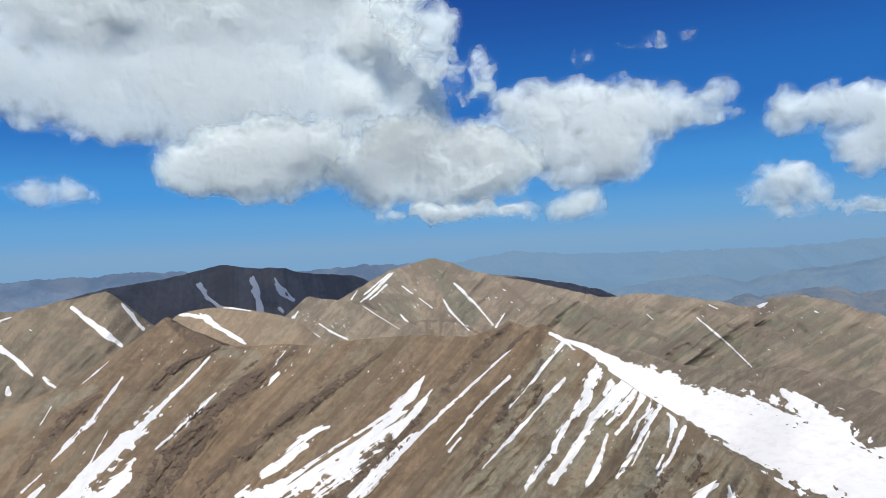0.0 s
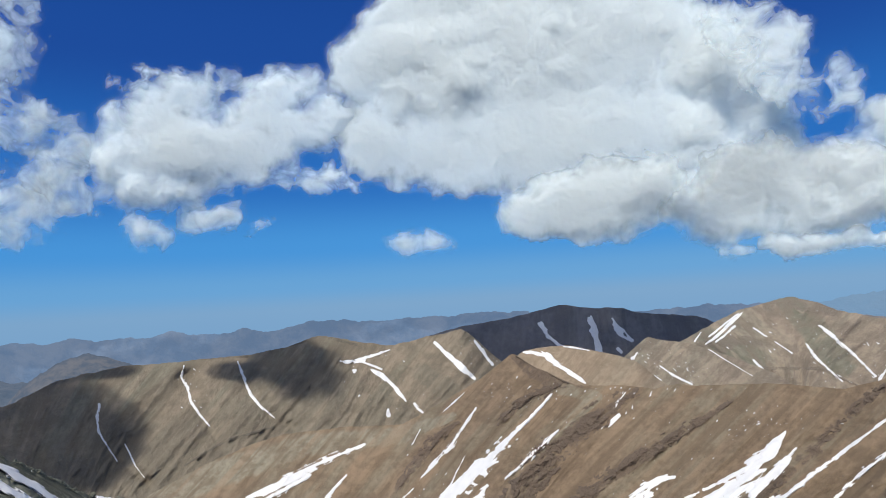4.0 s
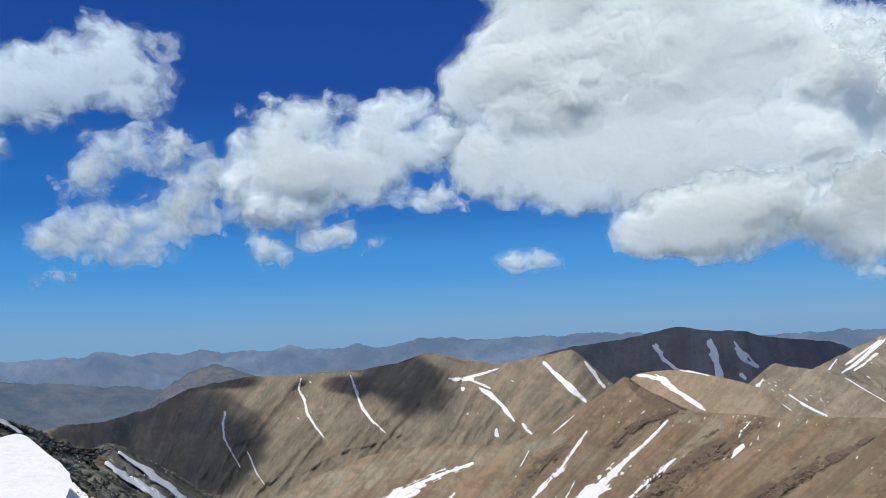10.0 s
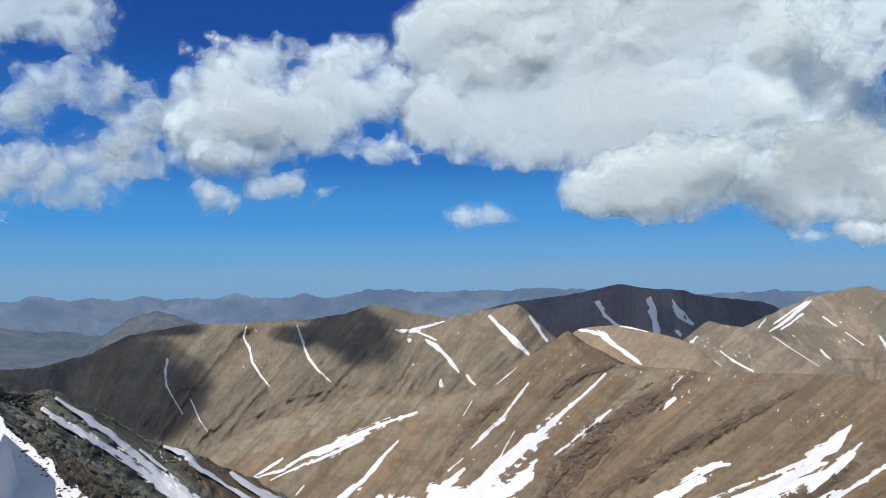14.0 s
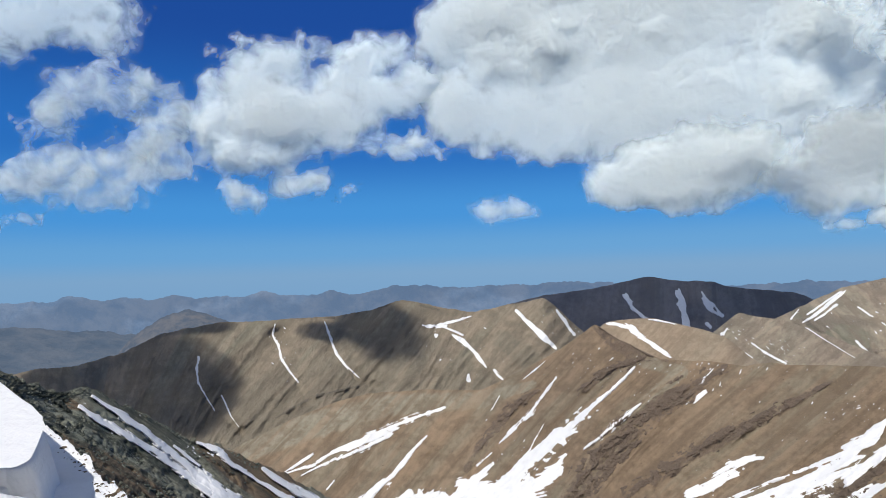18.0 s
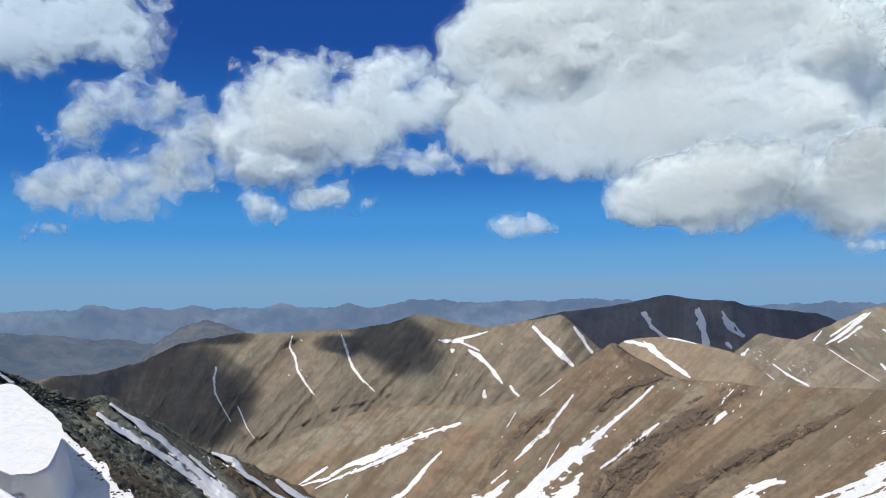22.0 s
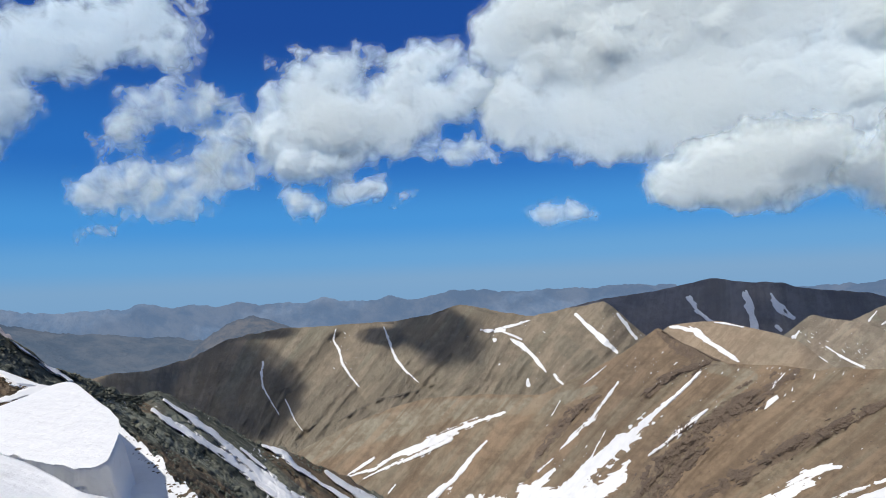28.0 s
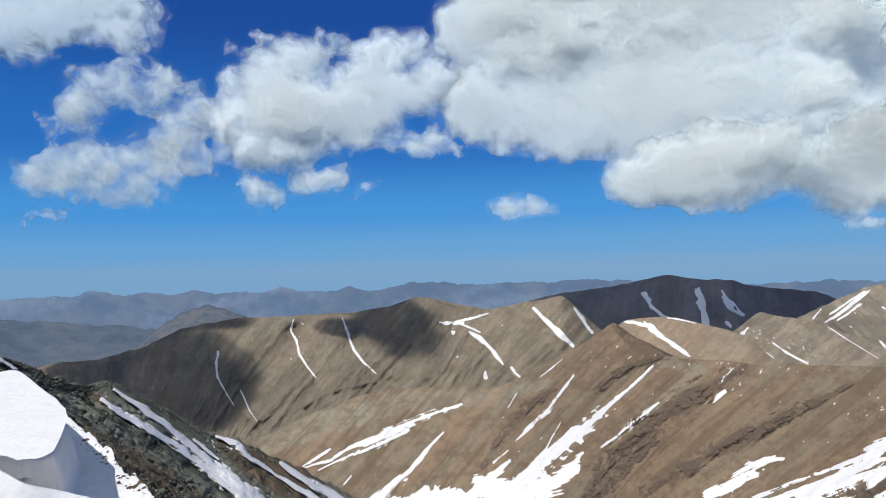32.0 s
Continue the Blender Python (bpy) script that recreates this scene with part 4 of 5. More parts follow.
def snow_body(name, crest, lip, level, span, label, under=(0.0, 0.0), relief=0.12, seed=50, step=0.07, rows=130, tilt=0.0, round_off=0.0, flank=None, jagged=0.0):
    """A deep drift with a nearly level top 'level' metres high: its upper edge and its lip along the bearing; 'under' makes
    it overhang: degrees down and metres back."""
    az = np.arange(span[0], span[1] + step * 0.5, step)
    top, low = soft_line(crest, az, 0.4), soft_line(lip, az, 0.4)
    top = top + jagged * fbm(az * 1.7, 0 * az, seed, 4, seed, 0.65)
    low = np.minimum(low + (0.22 if flank else 0.0) * fbm(az * 1.1, 0 * az + 2.0, seed, 4, seed + 6, 0.55), top - 0.03)
    s = np.linspace(0, 1, rows)[:, None]
    A = np.broadcast_to(az, (rows, len(az)))
    E = top + (low - top) * s
    D = (EYE[2] - level + tilt * (A - span[0])) / np.tan(np.radians(-np.minimum(E, -2.0)))
    D = D - round_off * np.exp(-s * 9) * 1.5
    P = direct(A, E, D)
    D = D * (1 - relief * 0.1 * (fbm(P[..., 0] / 4, P[..., 1] / 4, 0, 5, seed + 3) + 0.5 * ridged(P[..., 0] / 6, P[..., 1] / 3, 0, 3, seed + 4)))
    k = np.linspace(0, 1, 14)[1:, None]
    grow = np.clip((top - low) / 1.5, 0, 1)
    Eu = low - under[0] * grow * k - 0.05 * k
    Du = D[-1] + under[1] * np.sin(k * 1.57) * grow + 0.02 * k
    Au = np.broadcast_to(az, Eu.shape)
    Du = Du + 0.22 * grow * k * fbm(Au * 0.9, k * 5.0, seed, 5, seed + 12, 0.6)
    if flank:
        w = smooth(span[1] - flank[0], span[1], az)
        dent = 1 + 0.25 * fbm(az * 1.5, k * 3, 0, 4, seed + 8)
        Au, Eu, Du = Au + flank[1] * w * k * dent, Eu - flank[2] * w * k, Du + flank[3] * w * k * dent
    foot = direct(Au[-1], Eu[-1], Du[-1])[None]
    foot[..., 2] -= 2.2 * grow + 0.2
    rear = direct(az, top, D[0] * 1.15)[None]
    rear[..., 2] -= 1.2
    places = np.concatenate([rear, direct(A, E, D), direct(Au, Eu, Du), foot], 0)
    LAYERS[name] = (az, top, low, D, s[:, 0], ((0, 0.5),), None)
    return tagged(new(name, grid_mesh(name, places, SNOW)), label, "snow", "snow drifts at the summit")


snow_body("snow_bank", [(-40, -8)] + [(-37.61, -8.47), (-33.75, -8.67), (-31.4, -9.06), (-30.57, -9.74), (-30.06, -10.81), (-29.14, -11.24), (-28.54, -12.4), (-27.6, -12.92), (-27, -14.24), (-25.7, -15.38), (-24.04, -17.61)],
          [(-40, -27), (-20, -28)], -3.3, (-40, -24.6), "rough snow slope in the shade of the cornice", relief=0.5, seed=51, tilt=-0.03, jagged=0.45)
snow_body("snow_cornice", [(-50, -8.6)] + [(-42.76, -8.6), (-41.78, -8.42), (-39.74, -8.03), (-37.98, -7.58), (-36.14, -7.02), (-35.01, -6.53), (-33.66, -6.34), (-32.86, -7.13), (-31.84, -8.23), (-30.86, -9.0), (-30.6, -9.91)],
          [(-50, -14)] + [(-41.73, -10.21), (-38.63, -10.64), (-36.43, -11.63), (-34.53, -12.35), (-32.18, -12.84), (-31.15, -12.31), (-30.83, -11.14), (-30.6, -10.03)], -1.25, (-49, -30.60),
          "overhanging snow cornice with a rounded lip", under=(1.5, 2.4), relief=0.10, seed=53, tilt=0.006, flank=(2.4, 3.0, 7.5, 2.6))
snow_body("snow_mound", [(-52, -12), (-46.08, -9.67), (-42.88, -9.95), (-40.83, -10.1), (-38.3, -10.8), (-36.45, -11.85), (-34.5, -13.31), (-33.2, -14.4), (-30.8, -15.3), (-28.1, -16.4), (-26.7, -17.2), (-24, -19)],
          [(-52, -34), (-24, -36)], -0.25, (-51, -25), "wind-smoothed snow mound beside the summit", relief=0.35, seed=55, tilt=0.065, round_off=0.5)

# first band is the pyramid's right-face shade as dark rock; the rest are outcrops
BANDS = ([(13.68, -4.97, 0.1), (15.43, -5.9, 0.3), (17.69, -7.16, 0.3)], [(16.95, -7.44, 0.21), (15.34, -8.07, 0.49), (13.24, -8.88, 0.42)], [(13.24, -8.88, 0.27), (11.8, -10.29, 0.21)], [(23.25, -8.17, 0.42), (20.86, -9.81, 0.84), (18.64, -11, 0.84)], [(18.19, -11.24, 0.91), (15.43, -13.34, 0.91), (13.55, -14.95, 0.91)], [(13.09, -14.97, 0.91), (11.63, -17.19, 1.27), (10.89, -18.91, 1.27)],
                          [(16.32, -13.97, 0.49), (13.98, -16.24, 0.63), (12.55, -18.01, 0.63)], [(30.54, -8.87, 0.16), (28.22, -10.47, 0.42), (25.4, -11.93, 0.42)], [(24.57, -12.41, 0.49), (21.6, -14.1, 0.49), (18.5, -16, 0.56)], [(17.6, -16.48, 0.42), (15.3, -18.29, 0.56)],
                          [(8.25, -10.09, 0.16), (6.55, -11.25, 0.49), (5.07, -12.62, 0.27)], [(4.58, -12.85, 0.27), (3.34, -14.65, 0.27)], [(41.76, -6.94, 0.16), (40, -8.22, 0.27), (38.47, -9.6, 0.27)], [(37.96, -10.05, 0.27), (36.42, -11.64, 0.27)], [(33.33, -14.74, 0.27), (30.78, -17.07, 0.56), (28.25, -19.08, 0.63)],
                          [(43.18, -7.61, 0.21), (41.41, -9.22, 0.21)], [(44.15, -12.57, 0.21), (42.62, -14.38, 0.21), (40.57, -16.61, 0.21)], [(39.58, -17.04, 0.27), (37, -19.61, 0.27)], [(54.49, -18.57, 0.27), (52.61, -20.75, 0.42)], [(56.7, -17.6, 0.42), (55.76, -19.32, 0.56)])
for k, line in enumerate(BANDS):
    crag("brown_ridge", line, 300 + k)

for k, line in enumerate(([(-37.59, -2.35, 0.16), (-35.55, -4.26, 0.2), (-33.28, -6.36, 0.2)], [(-31.73, -7.65, 0.35), (-29.21, -8.3, 0.35)], [(-30.9, -9.79, 0.35), (-28.8, -11.49, 0.39)], [(-29.82, -8.48, 0.31), (-28.51, -10.25, 0.39), (-27.18, -11.83, 0.35)])):
    crag("lichen_slope", line, 470 + k, 3.0, GREEN_ROCK, 0.006)


def specks(layer, regions, count, sizes, seed, lean):
    """Scraps of snow left in the hollows, too many to count."""
    rng = np.random.default_rng(seed)
    verts, faces = [], []
    for _ in range(count):
        a0, e0, ra, re = regions[int(rng.integers(len(regions)))]
        a, e = a0 + rng.normal(0, ra), e0 + rng.normal(0, re)
        s = sizes[0] + (sizes[1] - sizes[0]) * rng.random() ** 3
        long = rng.uniform(1.2, 4.5)
        turn = math.atan2(1, lean) + rng.normal(0, 0.25)
        ang = np.linspace(0, 2 * math.pi, 11)[:-1]
        rad = s * (1 + 0.45 * rng.normal(0, 1, 10).clip(-1.3, 1.3))
        u, v = np.cos(ang) * rad * long, np.sin(ang) * rad
        A, E = a + u * math.cos(turn) - v * math.sin(turn), e + u * math.sin(turn) + v * math.cos(turn)
        D, top = on_layer(layer, np.append(A, a), np.append(E, e))
        if (np.append(E, e) > top - 0.1).any():
            continue
        D = D * 0.9990
        D[-1] *= 0.9992
        base = len(verts) * 11
        verts.append(direct(np.append(A, a), np.append(E, e), D))
        faces += [(base + k, base + (k + 1) % 10, base + 10) for k in range(10)]
    mesh = quads_mesh(bpy.data.meshes.new("snow_specks"), np.concatenate(verts), np.array(faces), SNOW)
    return tagged(new("snow_specks", mesh), "scattered scraps of old snow on the slope", "snow", "", "stuff")


specks("brown_ridge", [(16.48, -8.14, 1.95, 0.68), (21.74, -9.33, 1.47, 0.98), (32.67, -10.33, 1.95, 0.78), (15.51, -10.44, 1.95, 1.17), (6.94, -15.1, 1.95, 1.47), (25.79, -12.53, 4.4, 1.95), (11.86, -7.74, 1.95, 0.78), (23.47, -7.94, 2.93, 0.29)] + [(46.12, -11.2, 2.93, 1.95), (50.58, -15.71, 4.4, 1.95), (41.19, -13.9, 2.93, 2.44), (54.12, -16.89, 1.95, 1.47), (45.28, -8.85, 0.98, 0.68), (31.58, -10.68, 1.47, 0.78)], 300, (0.010, 0.045), 5, 1.0)
specks("snow_ribbed_peak", [(32.85, -4.52, 2.44, 1.47), (37.68, -5.72, 2.93, 1.47), (57.52, -8.46, 5.86, 2.44), (64.42, -6.65, 2.93, 1.47), (40.55, -6.8, 0.98, 0.68), (61.33, -5.8, 0.98, 0.39)], 150, (0.012, 0.045), 6, -1.0)
specks("pale_knob", [(23.59, -5.57, 0.98, 0.68), (25.97, -6.36, 1.47, 0.68), (27.52, -6.5, 0.98, 0.49)], 60, (0.012, 0.045), 7, -1.0)
specks("long_ridge", [(2.64, -6.32, 2.93, 1.47), (10.34, -4.41, 0.98, 0.78), (-13.17, -5.06, 0.59, 1.47)], 50, (0.012, 0.04), 8, -1.0)
specks("lichen_slope", [(-26.2, -11.51, 2.93, 1.95), (-30.48, -9.83, 0.98, 0.78), (-20.36, -13.72, 1.47, 0.98)] + [(-25.62, -13.45, 1.95, 1.95)], 110, (0.02, 0.09), 9, -1.2)
specks("snowfield_saddle", [(56.12, -11.16, 2.93, 0.49), (61.05, -12.71, 2.93, 0.59), (53.97, -10.29, 1.47, 0.49)], 60, (0.015, 0.06), 10, -1.5)

# ---- loose stones on the near slopes ----


def stone_mesh(seed, material):
    """An angular block of rock, about a metre across."""
    rng = random.Random(seed)
    bm = bmesh.new()
    bmesh.ops.create_icosphere(bm, subdivisions=2, radius=0.5)
    cuts = [(Vector((rng.gauss(0, 1), rng.gauss(0, 1), rng.gauss(0, 1))).normalized(), rng.uniform(0.26, 0.42)) for _ in range(9)]
    for v in bm.verts:
        for way, far in cuts:
            over = v.co.dot(way) - far
            if over > 0:
                v.co -= way * over
        v.co += Vector((rng.gauss(0, 0.012), rng.gauss(0, 0.012), rng.gauss(0, 0.012)))
        v.co.z *= 0.75
    mesh = bpy.data.meshes.new("stone")
    bm.to_mesh(mesh)
    bm.free()
    for key, value in (("across", 0.3 * seed), ("along", 0.7), ("rock", 0.2), ("tone", 0.0)):
        at = mesh.attributes.new(key, "FLOAT", "POINT")
        at.data.foreach_set("value", np.full(len(mesh.vertices), value, dtype=np.float32))
    mesh.materials.append(material)
    return mesh


def scatter(layer, count, span, depth, sizes, material, label, seed, loose=0, named=("loose_stones", "many small stones strewn over the slope", "stones"), bands=None):
    """Boulders as things of their own, and many small stones joined as stuff, on a mountainside."""
    rng = np.random.default_rng(seed)
    kinds = [stone_mesh(seed * 10 + k, material) for k in range(5)]
    az, top, low = LAYERS[layer][:3]
    shapes = [np.array([v.co[:] for v in k.vertices]) for k in kinds]
    faces = [np.array([p.vertices[:] for p in k.polygons]) for k in kinds]
    verts, tris, base = [], [], 0
    for i in range(count + loose):
        a = rng.uniform(*span)
        e = np.interp(a, az, top) - rng.uniform(*depth)
        if layer == "lichen_slope" and field(SLOPE_SNOW, np.array([a]), np.array([e]), 1.5)[0] > -0.5:
            continue
        if bands and rng.random() > 0.1 and field(bands, np.array([a]), np.array([e]), 1.3)[0] < 0:
            continue
        d, _ = on_layer(layer, np.array([a]), np.array([e]))
        at = Vector(direct(np.array([a]), np.array([e]), d)[0])
        size = sizes[0] + (sizes[1] - sizes[0]) * rng.random() ** 2.5
        size = size if i < count else size * 0.45
        turn = Euler((rng.uniform(-0.4, 0.4), rng.uniform(-0.4, 0.4), rng.uniform(0, 6.28)))
        m = Matrix.LocRotScale(at, turn, (size, size * rng.uniform(0.7, 1.1), size * rng.uniform(0.6, 1)))
        k = int(rng.integers(5))
        if i < count:
            ob = tagged(new("boulder", kinds[k]), label, "boulder", "boulders on the near slopes")
            ob.matrix_world = m
        else:
            mm = np.array(m)
            verts.append(shapes[k] @ mm[:3, :3].T + mm[:3, 3])
            tris.append(faces[k] + base)
            base += len(shapes[k])
    if loose:
        v = np.concatenate(verts)
        n = len(v)
        mesh = quads_mesh(bpy.data.meshes.new(named[0]), v, np.concatenate(tris), material, [("across", np.arange(n) * 0.0003), ("along", np.zeros(n)), ("rock", np.full(n, 0.2)), ("tone", np.zeros(n))])
        tagged(new(named[0], mesh), named[1], named[2], "", "stuff")


scatter("lichen_slope", 150, (-40.5, -12), (0.0, 7.0), (0.7, 2.2), GREEN_ROCK, "dark lichen-covered boulder on the steep slope", 3, 9000)
scatter("brown_ridge", 0, (-6, 62), (0.1, 14.0), (0.9, 4.6), ROCKS, "", 5, 9000, ("broken_rock", "broken brown rock strewn along the outcrop bands", "stones"), BANDS)
scatter("stony_knoll", 50, (-47, -36.5), (0.05, 7.0), (0.11, 0.36), RUBBLE, "angular brown stone on the knoll", 4, 5000)
scatter("snow_bank", 0, (-30.4, -24.8), (0.0, 1.2), (0.04, 0.14), SNOW, "", 6, 1100, ("snow_lumps", "crumbled lumps of snow along the rim of the bank", "snow"))
scatter("snow_bank", 16, (-30.2, -25.2), (0.05, 1.4), (0.10, 0.22), RUBBLE, "dark stone sticking out of the rough snow", 7, 40, ("loose_stones", "small stones sprinkled over the rough snow", "stones"))
scatter("snowfield_saddle", 7, (60, 66), (2.0, 6.0), (2.0, 5.0), RUBBLE, "dark rock sticking out of the snowfield", 8)

# ---- clouds ----
CLOUD_FAR = 4000.0


def cloud(blobs, label, seed, ragged=0.7, thick=1.0, step=0.12, far=CLOUD_FAR, name="cloud", most=1.5, hang=0.0, of=None):
    """A cumulus: a billowing closed body round a cluster of (bearing, height angle, half width, half height)."""
    b = np.array(blobs, float)
    pad = 1.8
    az = np.arange((b[:, 0] - b[:, 2]).min() - pad, (b[:, 0] + b[:, 2]).max() + pad, step)
    el = np.arange((b[:, 1] - b[:, 3]).min() - pad, (b[:, 1] + b[:, 3]).max() + pad, step)
    A, E = np.meshgrid(az, el)
    small = min(1.0, float(b[:, 2:].max()) / 3.0)
    bx, by = A + 0.55 * small * fbm(A * 0.5, E * 0.5, seed, 4, seed), E + 0.55 * small * fbm(A * 0.5, E * 0.5, seed + 4.4, 4, seed + 5)
    f = np.zeros(A.shape)
    for x, y, rx, ry in blobs:
        d = np.hypot((bx - x) / rx, (by - y) / ry)
        f += np.exp(np.clip(2.6 * (1 - d) * np.where(d < 1, min(rx, ry), max(min(rx, ry), 0.5 * max(rx, ry))), -30, 60))
    inside = np.log(f + 1e-9) / 2.6
    heads = np.zeros(A.shape)
    for x, y, rx, ry in blobs:
        d = np.hypot((bx - x) / rx, (by - y) / ry)
        heads += np.exp(1.5 * min(rx, ry) * np.clip(1 - d * d, 0, 1) ** 0.75) - 1
    heads = np.log(1 + heads) / 1.5
    billow = np.zeros(A.shape)
    knobby = 0.35 + 0.9 * smooth(-0.3, 0.6, grain(bx * 0.13, by * 0.2, seed + 2.5, seed + 70))
    for k, amp in ((0.2, 1.0), (0.42, 0.55), (0.9, 0.30), (1.9, 0.15)):
        g = grain(bx * k, by * k * 1.15, seed, seed + int(k * 40))
        billow += amp * (2.0 * np.sqrt(g * g + 0.012) - 0.6)
    inside = inside + 0.28 * small * billow
    density = np.minimum(inside + 0.18 * small - 0.12, most)
    rim = np.minimum(np.minimum(A - az[0], az[-1] - A), np.minimum(E - el[0], el[-1] - E))
    density = density - 2.5 * (1 - smooth(0.0, 1.1, rim))
    unit = far * math.pi / 180
    body = smooth(-0.2, 1.6, inside)
    front = far - unit * thick * (0.5 * heads + 0.8 * small * billow * body * knobby)
    above = np.maximum(E - b[:, 1].min(), 0)
    front = front - unit * hang * above ** 2 / (above + 8.0)
    back = np.maximum(far + unit * thick * 0.35 * heads, front + 30)
    keep = density > -0.95
    cells = keep[:-1, :-1] | keep[1:, :-1] | keep[1:, 1:] | keep[:-1, 1:]
    n, m = A.shape
    idx = np.arange(n * m).reshape(n, m)
    q = np.stack([idx[:-1, :-1], idx[:-1, 1:], idx[1:, 1:], idx[1:, :-1]], -1)[cells]
    sheets = [direct(A, E, front).reshape(-1, 3), direct(A, E, np.maximum(back, front + 4)).reshape(-1, 3)]
    quads = np.concatenate([q, q[:, ::-1] + n * m])
    used = np.unique(quads)
    remap = np.zeros(2 * n * m, dtype=np.int64)
    remap[used] = np.arange(len(used))
    verts = np.concatenate(sheets)[used]
    dens = np.concatenate([density.ravel(), density.ravel()])[used]
    mesh = quads_mesh(bpy.data.meshes.new(name), verts, remap[quads], CLOUD, [("vapour", dens), ("ragged", 0 * dens + ragged)])
    ob = new(name, mesh)
    if of:
        ob.parent = of
        return ob
    return tagged(ob, label, "cloud", "clouds in the sky")


great = cloud([(2.86, 20.85, 3.22, 2.51), (1.33, 19.06, 2.09, 2.1), (8.63, 20.77, 7.79, 6.47), (17.24, 21.37, 9.74, 6.63), (25.17, 20.69, 5.49, 4.49), (30.46, 17.58, 5.42, 4.13), (32.67, 14.12, 3.89, 3.28), (2.66, 13.97, 3.6, 3.08), (8.8, 13.19, 5.91, 3.43), (10.54, 10.87, 2.77, 1.63), (18.78, 13.52, 9.69, 5.19), (28.13, 12.57, 5.9, 4.28), (14.12, 26.89, 10.6, 4.51), (33.92, 11.15, 2.89, 1.9), (28.41, 8.04, 3.59, 2.4), (32.71, 9.76, 4.07, 3.12)],
      "huge white cumulus with a grey underside", 1, 0.45, hang=0.05, thick=0.36)
cloud([(32.88, 20.1, 1.96, 1.34), (35.04, 19.43, 1.84, 1.12), (36.86, 17.86, 1.43, 1.13), (35.7, 15.46, 1.68, 1.38), (32.49, 21.48, 0.89, 0.44)],
      "torn wisps at the rim of the great cloud", 21, 1.0, 0.15, most=0.3, step=0.08, far=3700.0, of=great, name="wisp")
cloud([(39.0, 14.86, 1.78, 1.28), (38.86, 13.11, 1.5, 0.65), (40.11, 14.03, 0.93, 0.91)],
      "torn wisp of cloud", 22, 0.95, 0.15, most=0.35, step=0.08, far=3700.0, of=great, name="wisp")
cloud([(15.74, 7.23, 2.79, 1.98), (18.98, 7.77, 3.62, 2.79), (22.55, 8.02, 3.91, 3.27), (25.56, 8.71, 2.72, 2.58), (20.73, 6.19, 5.76, 1.39)],
      "bright white cumulus lobe with a flat base", 2, 0.5, far=3350.0, thick=0.55, hang=0.45, of=great, name="lobe")
cloud([(31.23, 7.52, 2.43, 2.99), (33.71, 8.29, 3.36, 2.87), (37.91, 6.97, 4.2, 3.13), (41.59, 6.63, 3.16, 2.56), (32.54, 5.38, 3.85, 1.64), (37.73, 4.6, 4.65, 1.24), (28.56, 6.71, 1.79, 1.4)],
      "white cumulus with a grey base", 23, 0.5, far=3300.0, thick=0.55, hang=0.65, of=great, name="lobe")
cloud([(42.61, 11.39, 1.64, 1.3), (45.21, 10.74, 3.32, 2.22), (48.98, 10.67, 3.01, 2.06), (52.17, 10.15, 2.48, 2.17), (40.29, 8.47, 2.42, 1.99), (46.04, 8.11, 3.78, 2.11), (50.7, 7.75, 3.2, 2.68), (48.3, 5.83, 2.79, 1.22), (53.94, 9.52, 2.21, 1.44), (56.15, 9.96, 1.94, 0.89), (58.32, 10.81, 1.46, 0.52), (59.59, 11.3, 0.74, 0.34)],
      "white cumulus drawn out to a point", 3, 0.5, far=3800.0, thick=0.6, hang=0.15, of=great, name="lobe")
cloud([(57.4, 9.07, 1.69, 0.31), (59.71, 9.34, 1.02, 0.3)],
      "thin strand of cloud", 34, 0.8, 0.15, most=0.2, step=0.06, of=great, name="wisp")
crowned = cloud([(-18.36, 15.17, 0.94, 0.69), (-15.51, 15.83, 2.67, 1.84), (-13.26, 17.53, 2.19, 1.58), (-11.64, 18.42, 1.3, 0.88), (-5.47, 18.04, 2.52, 1.61), (-3.52, 18.54, 1.86, 1.17), (-6.93, 16.06, 2.88, 1.73), (-1.09, 16.16, 2.7, 1.61), (-18.14, 12.12, 2.36, 2.13), (-17.49, 9.92, 2.38, 1.26), (-13.49, 13.28, 4.99, 3.39), (-13.5, 10.31, 2.72, 1.29), (-8.38, 13.72, 4.26, 2.53), (-7.44, 11.42, 2.86, 1.17), (-4.04, 15.21, 2.92, 1.61)],
      "bright white cumulus with a wispy crown", 4, 0.5, thick=0.55)
cloud([(-15.51, 19.08, 1.34, 0.43), (-17.06, 18.09, 1.31, 0.43), (-10.7, 19.22, 1.4, 0.61), (-10.01, 18.17, 0.56, 0.88)],
      "thin wisps above the white cumulus", 24, 1.0, 0.15, most=0.1, step=0.07, of=crowned, name="wisp")
cloud([(-3.01, 10.91, 1.36, 0.67), (-1.54, 11.48, 0.88, 0.66), (0.06, 10.52, 1.47, 0.48)],
      "small torn scrap of cloud", 25, 0.9, 0.3, step=0.08, of=crowned, name="wisp")
torn_mass = cloud([(-31.32, 8.74, 1.78, 1.17), (-32.37, 7.36, 1.08, 1.08), (-30.04, 8.32, 1.21, 1.27), (-26.75, 6.86, 2.68, 1.3), (-27.41, 8.61, 2.22, 1.29), (-24.47, 8.89, 2.29, 1.03)],
      "grey-white torn cloud with a soft base", 28, 0.75, thick=0.35, step=0.09, most=0.5)
cloud([(-26.06, 10.49, 4.07, 2.54), (-29.6, 11.51, 2.17, 1.58), (-22.81, 13.35, 2.34, 1.85)],
      "thin veil of cloud", 33, 0.9, 0.15, most=-0.12, step=0.1, far=4050.0, of=torn_mass, name="veil")
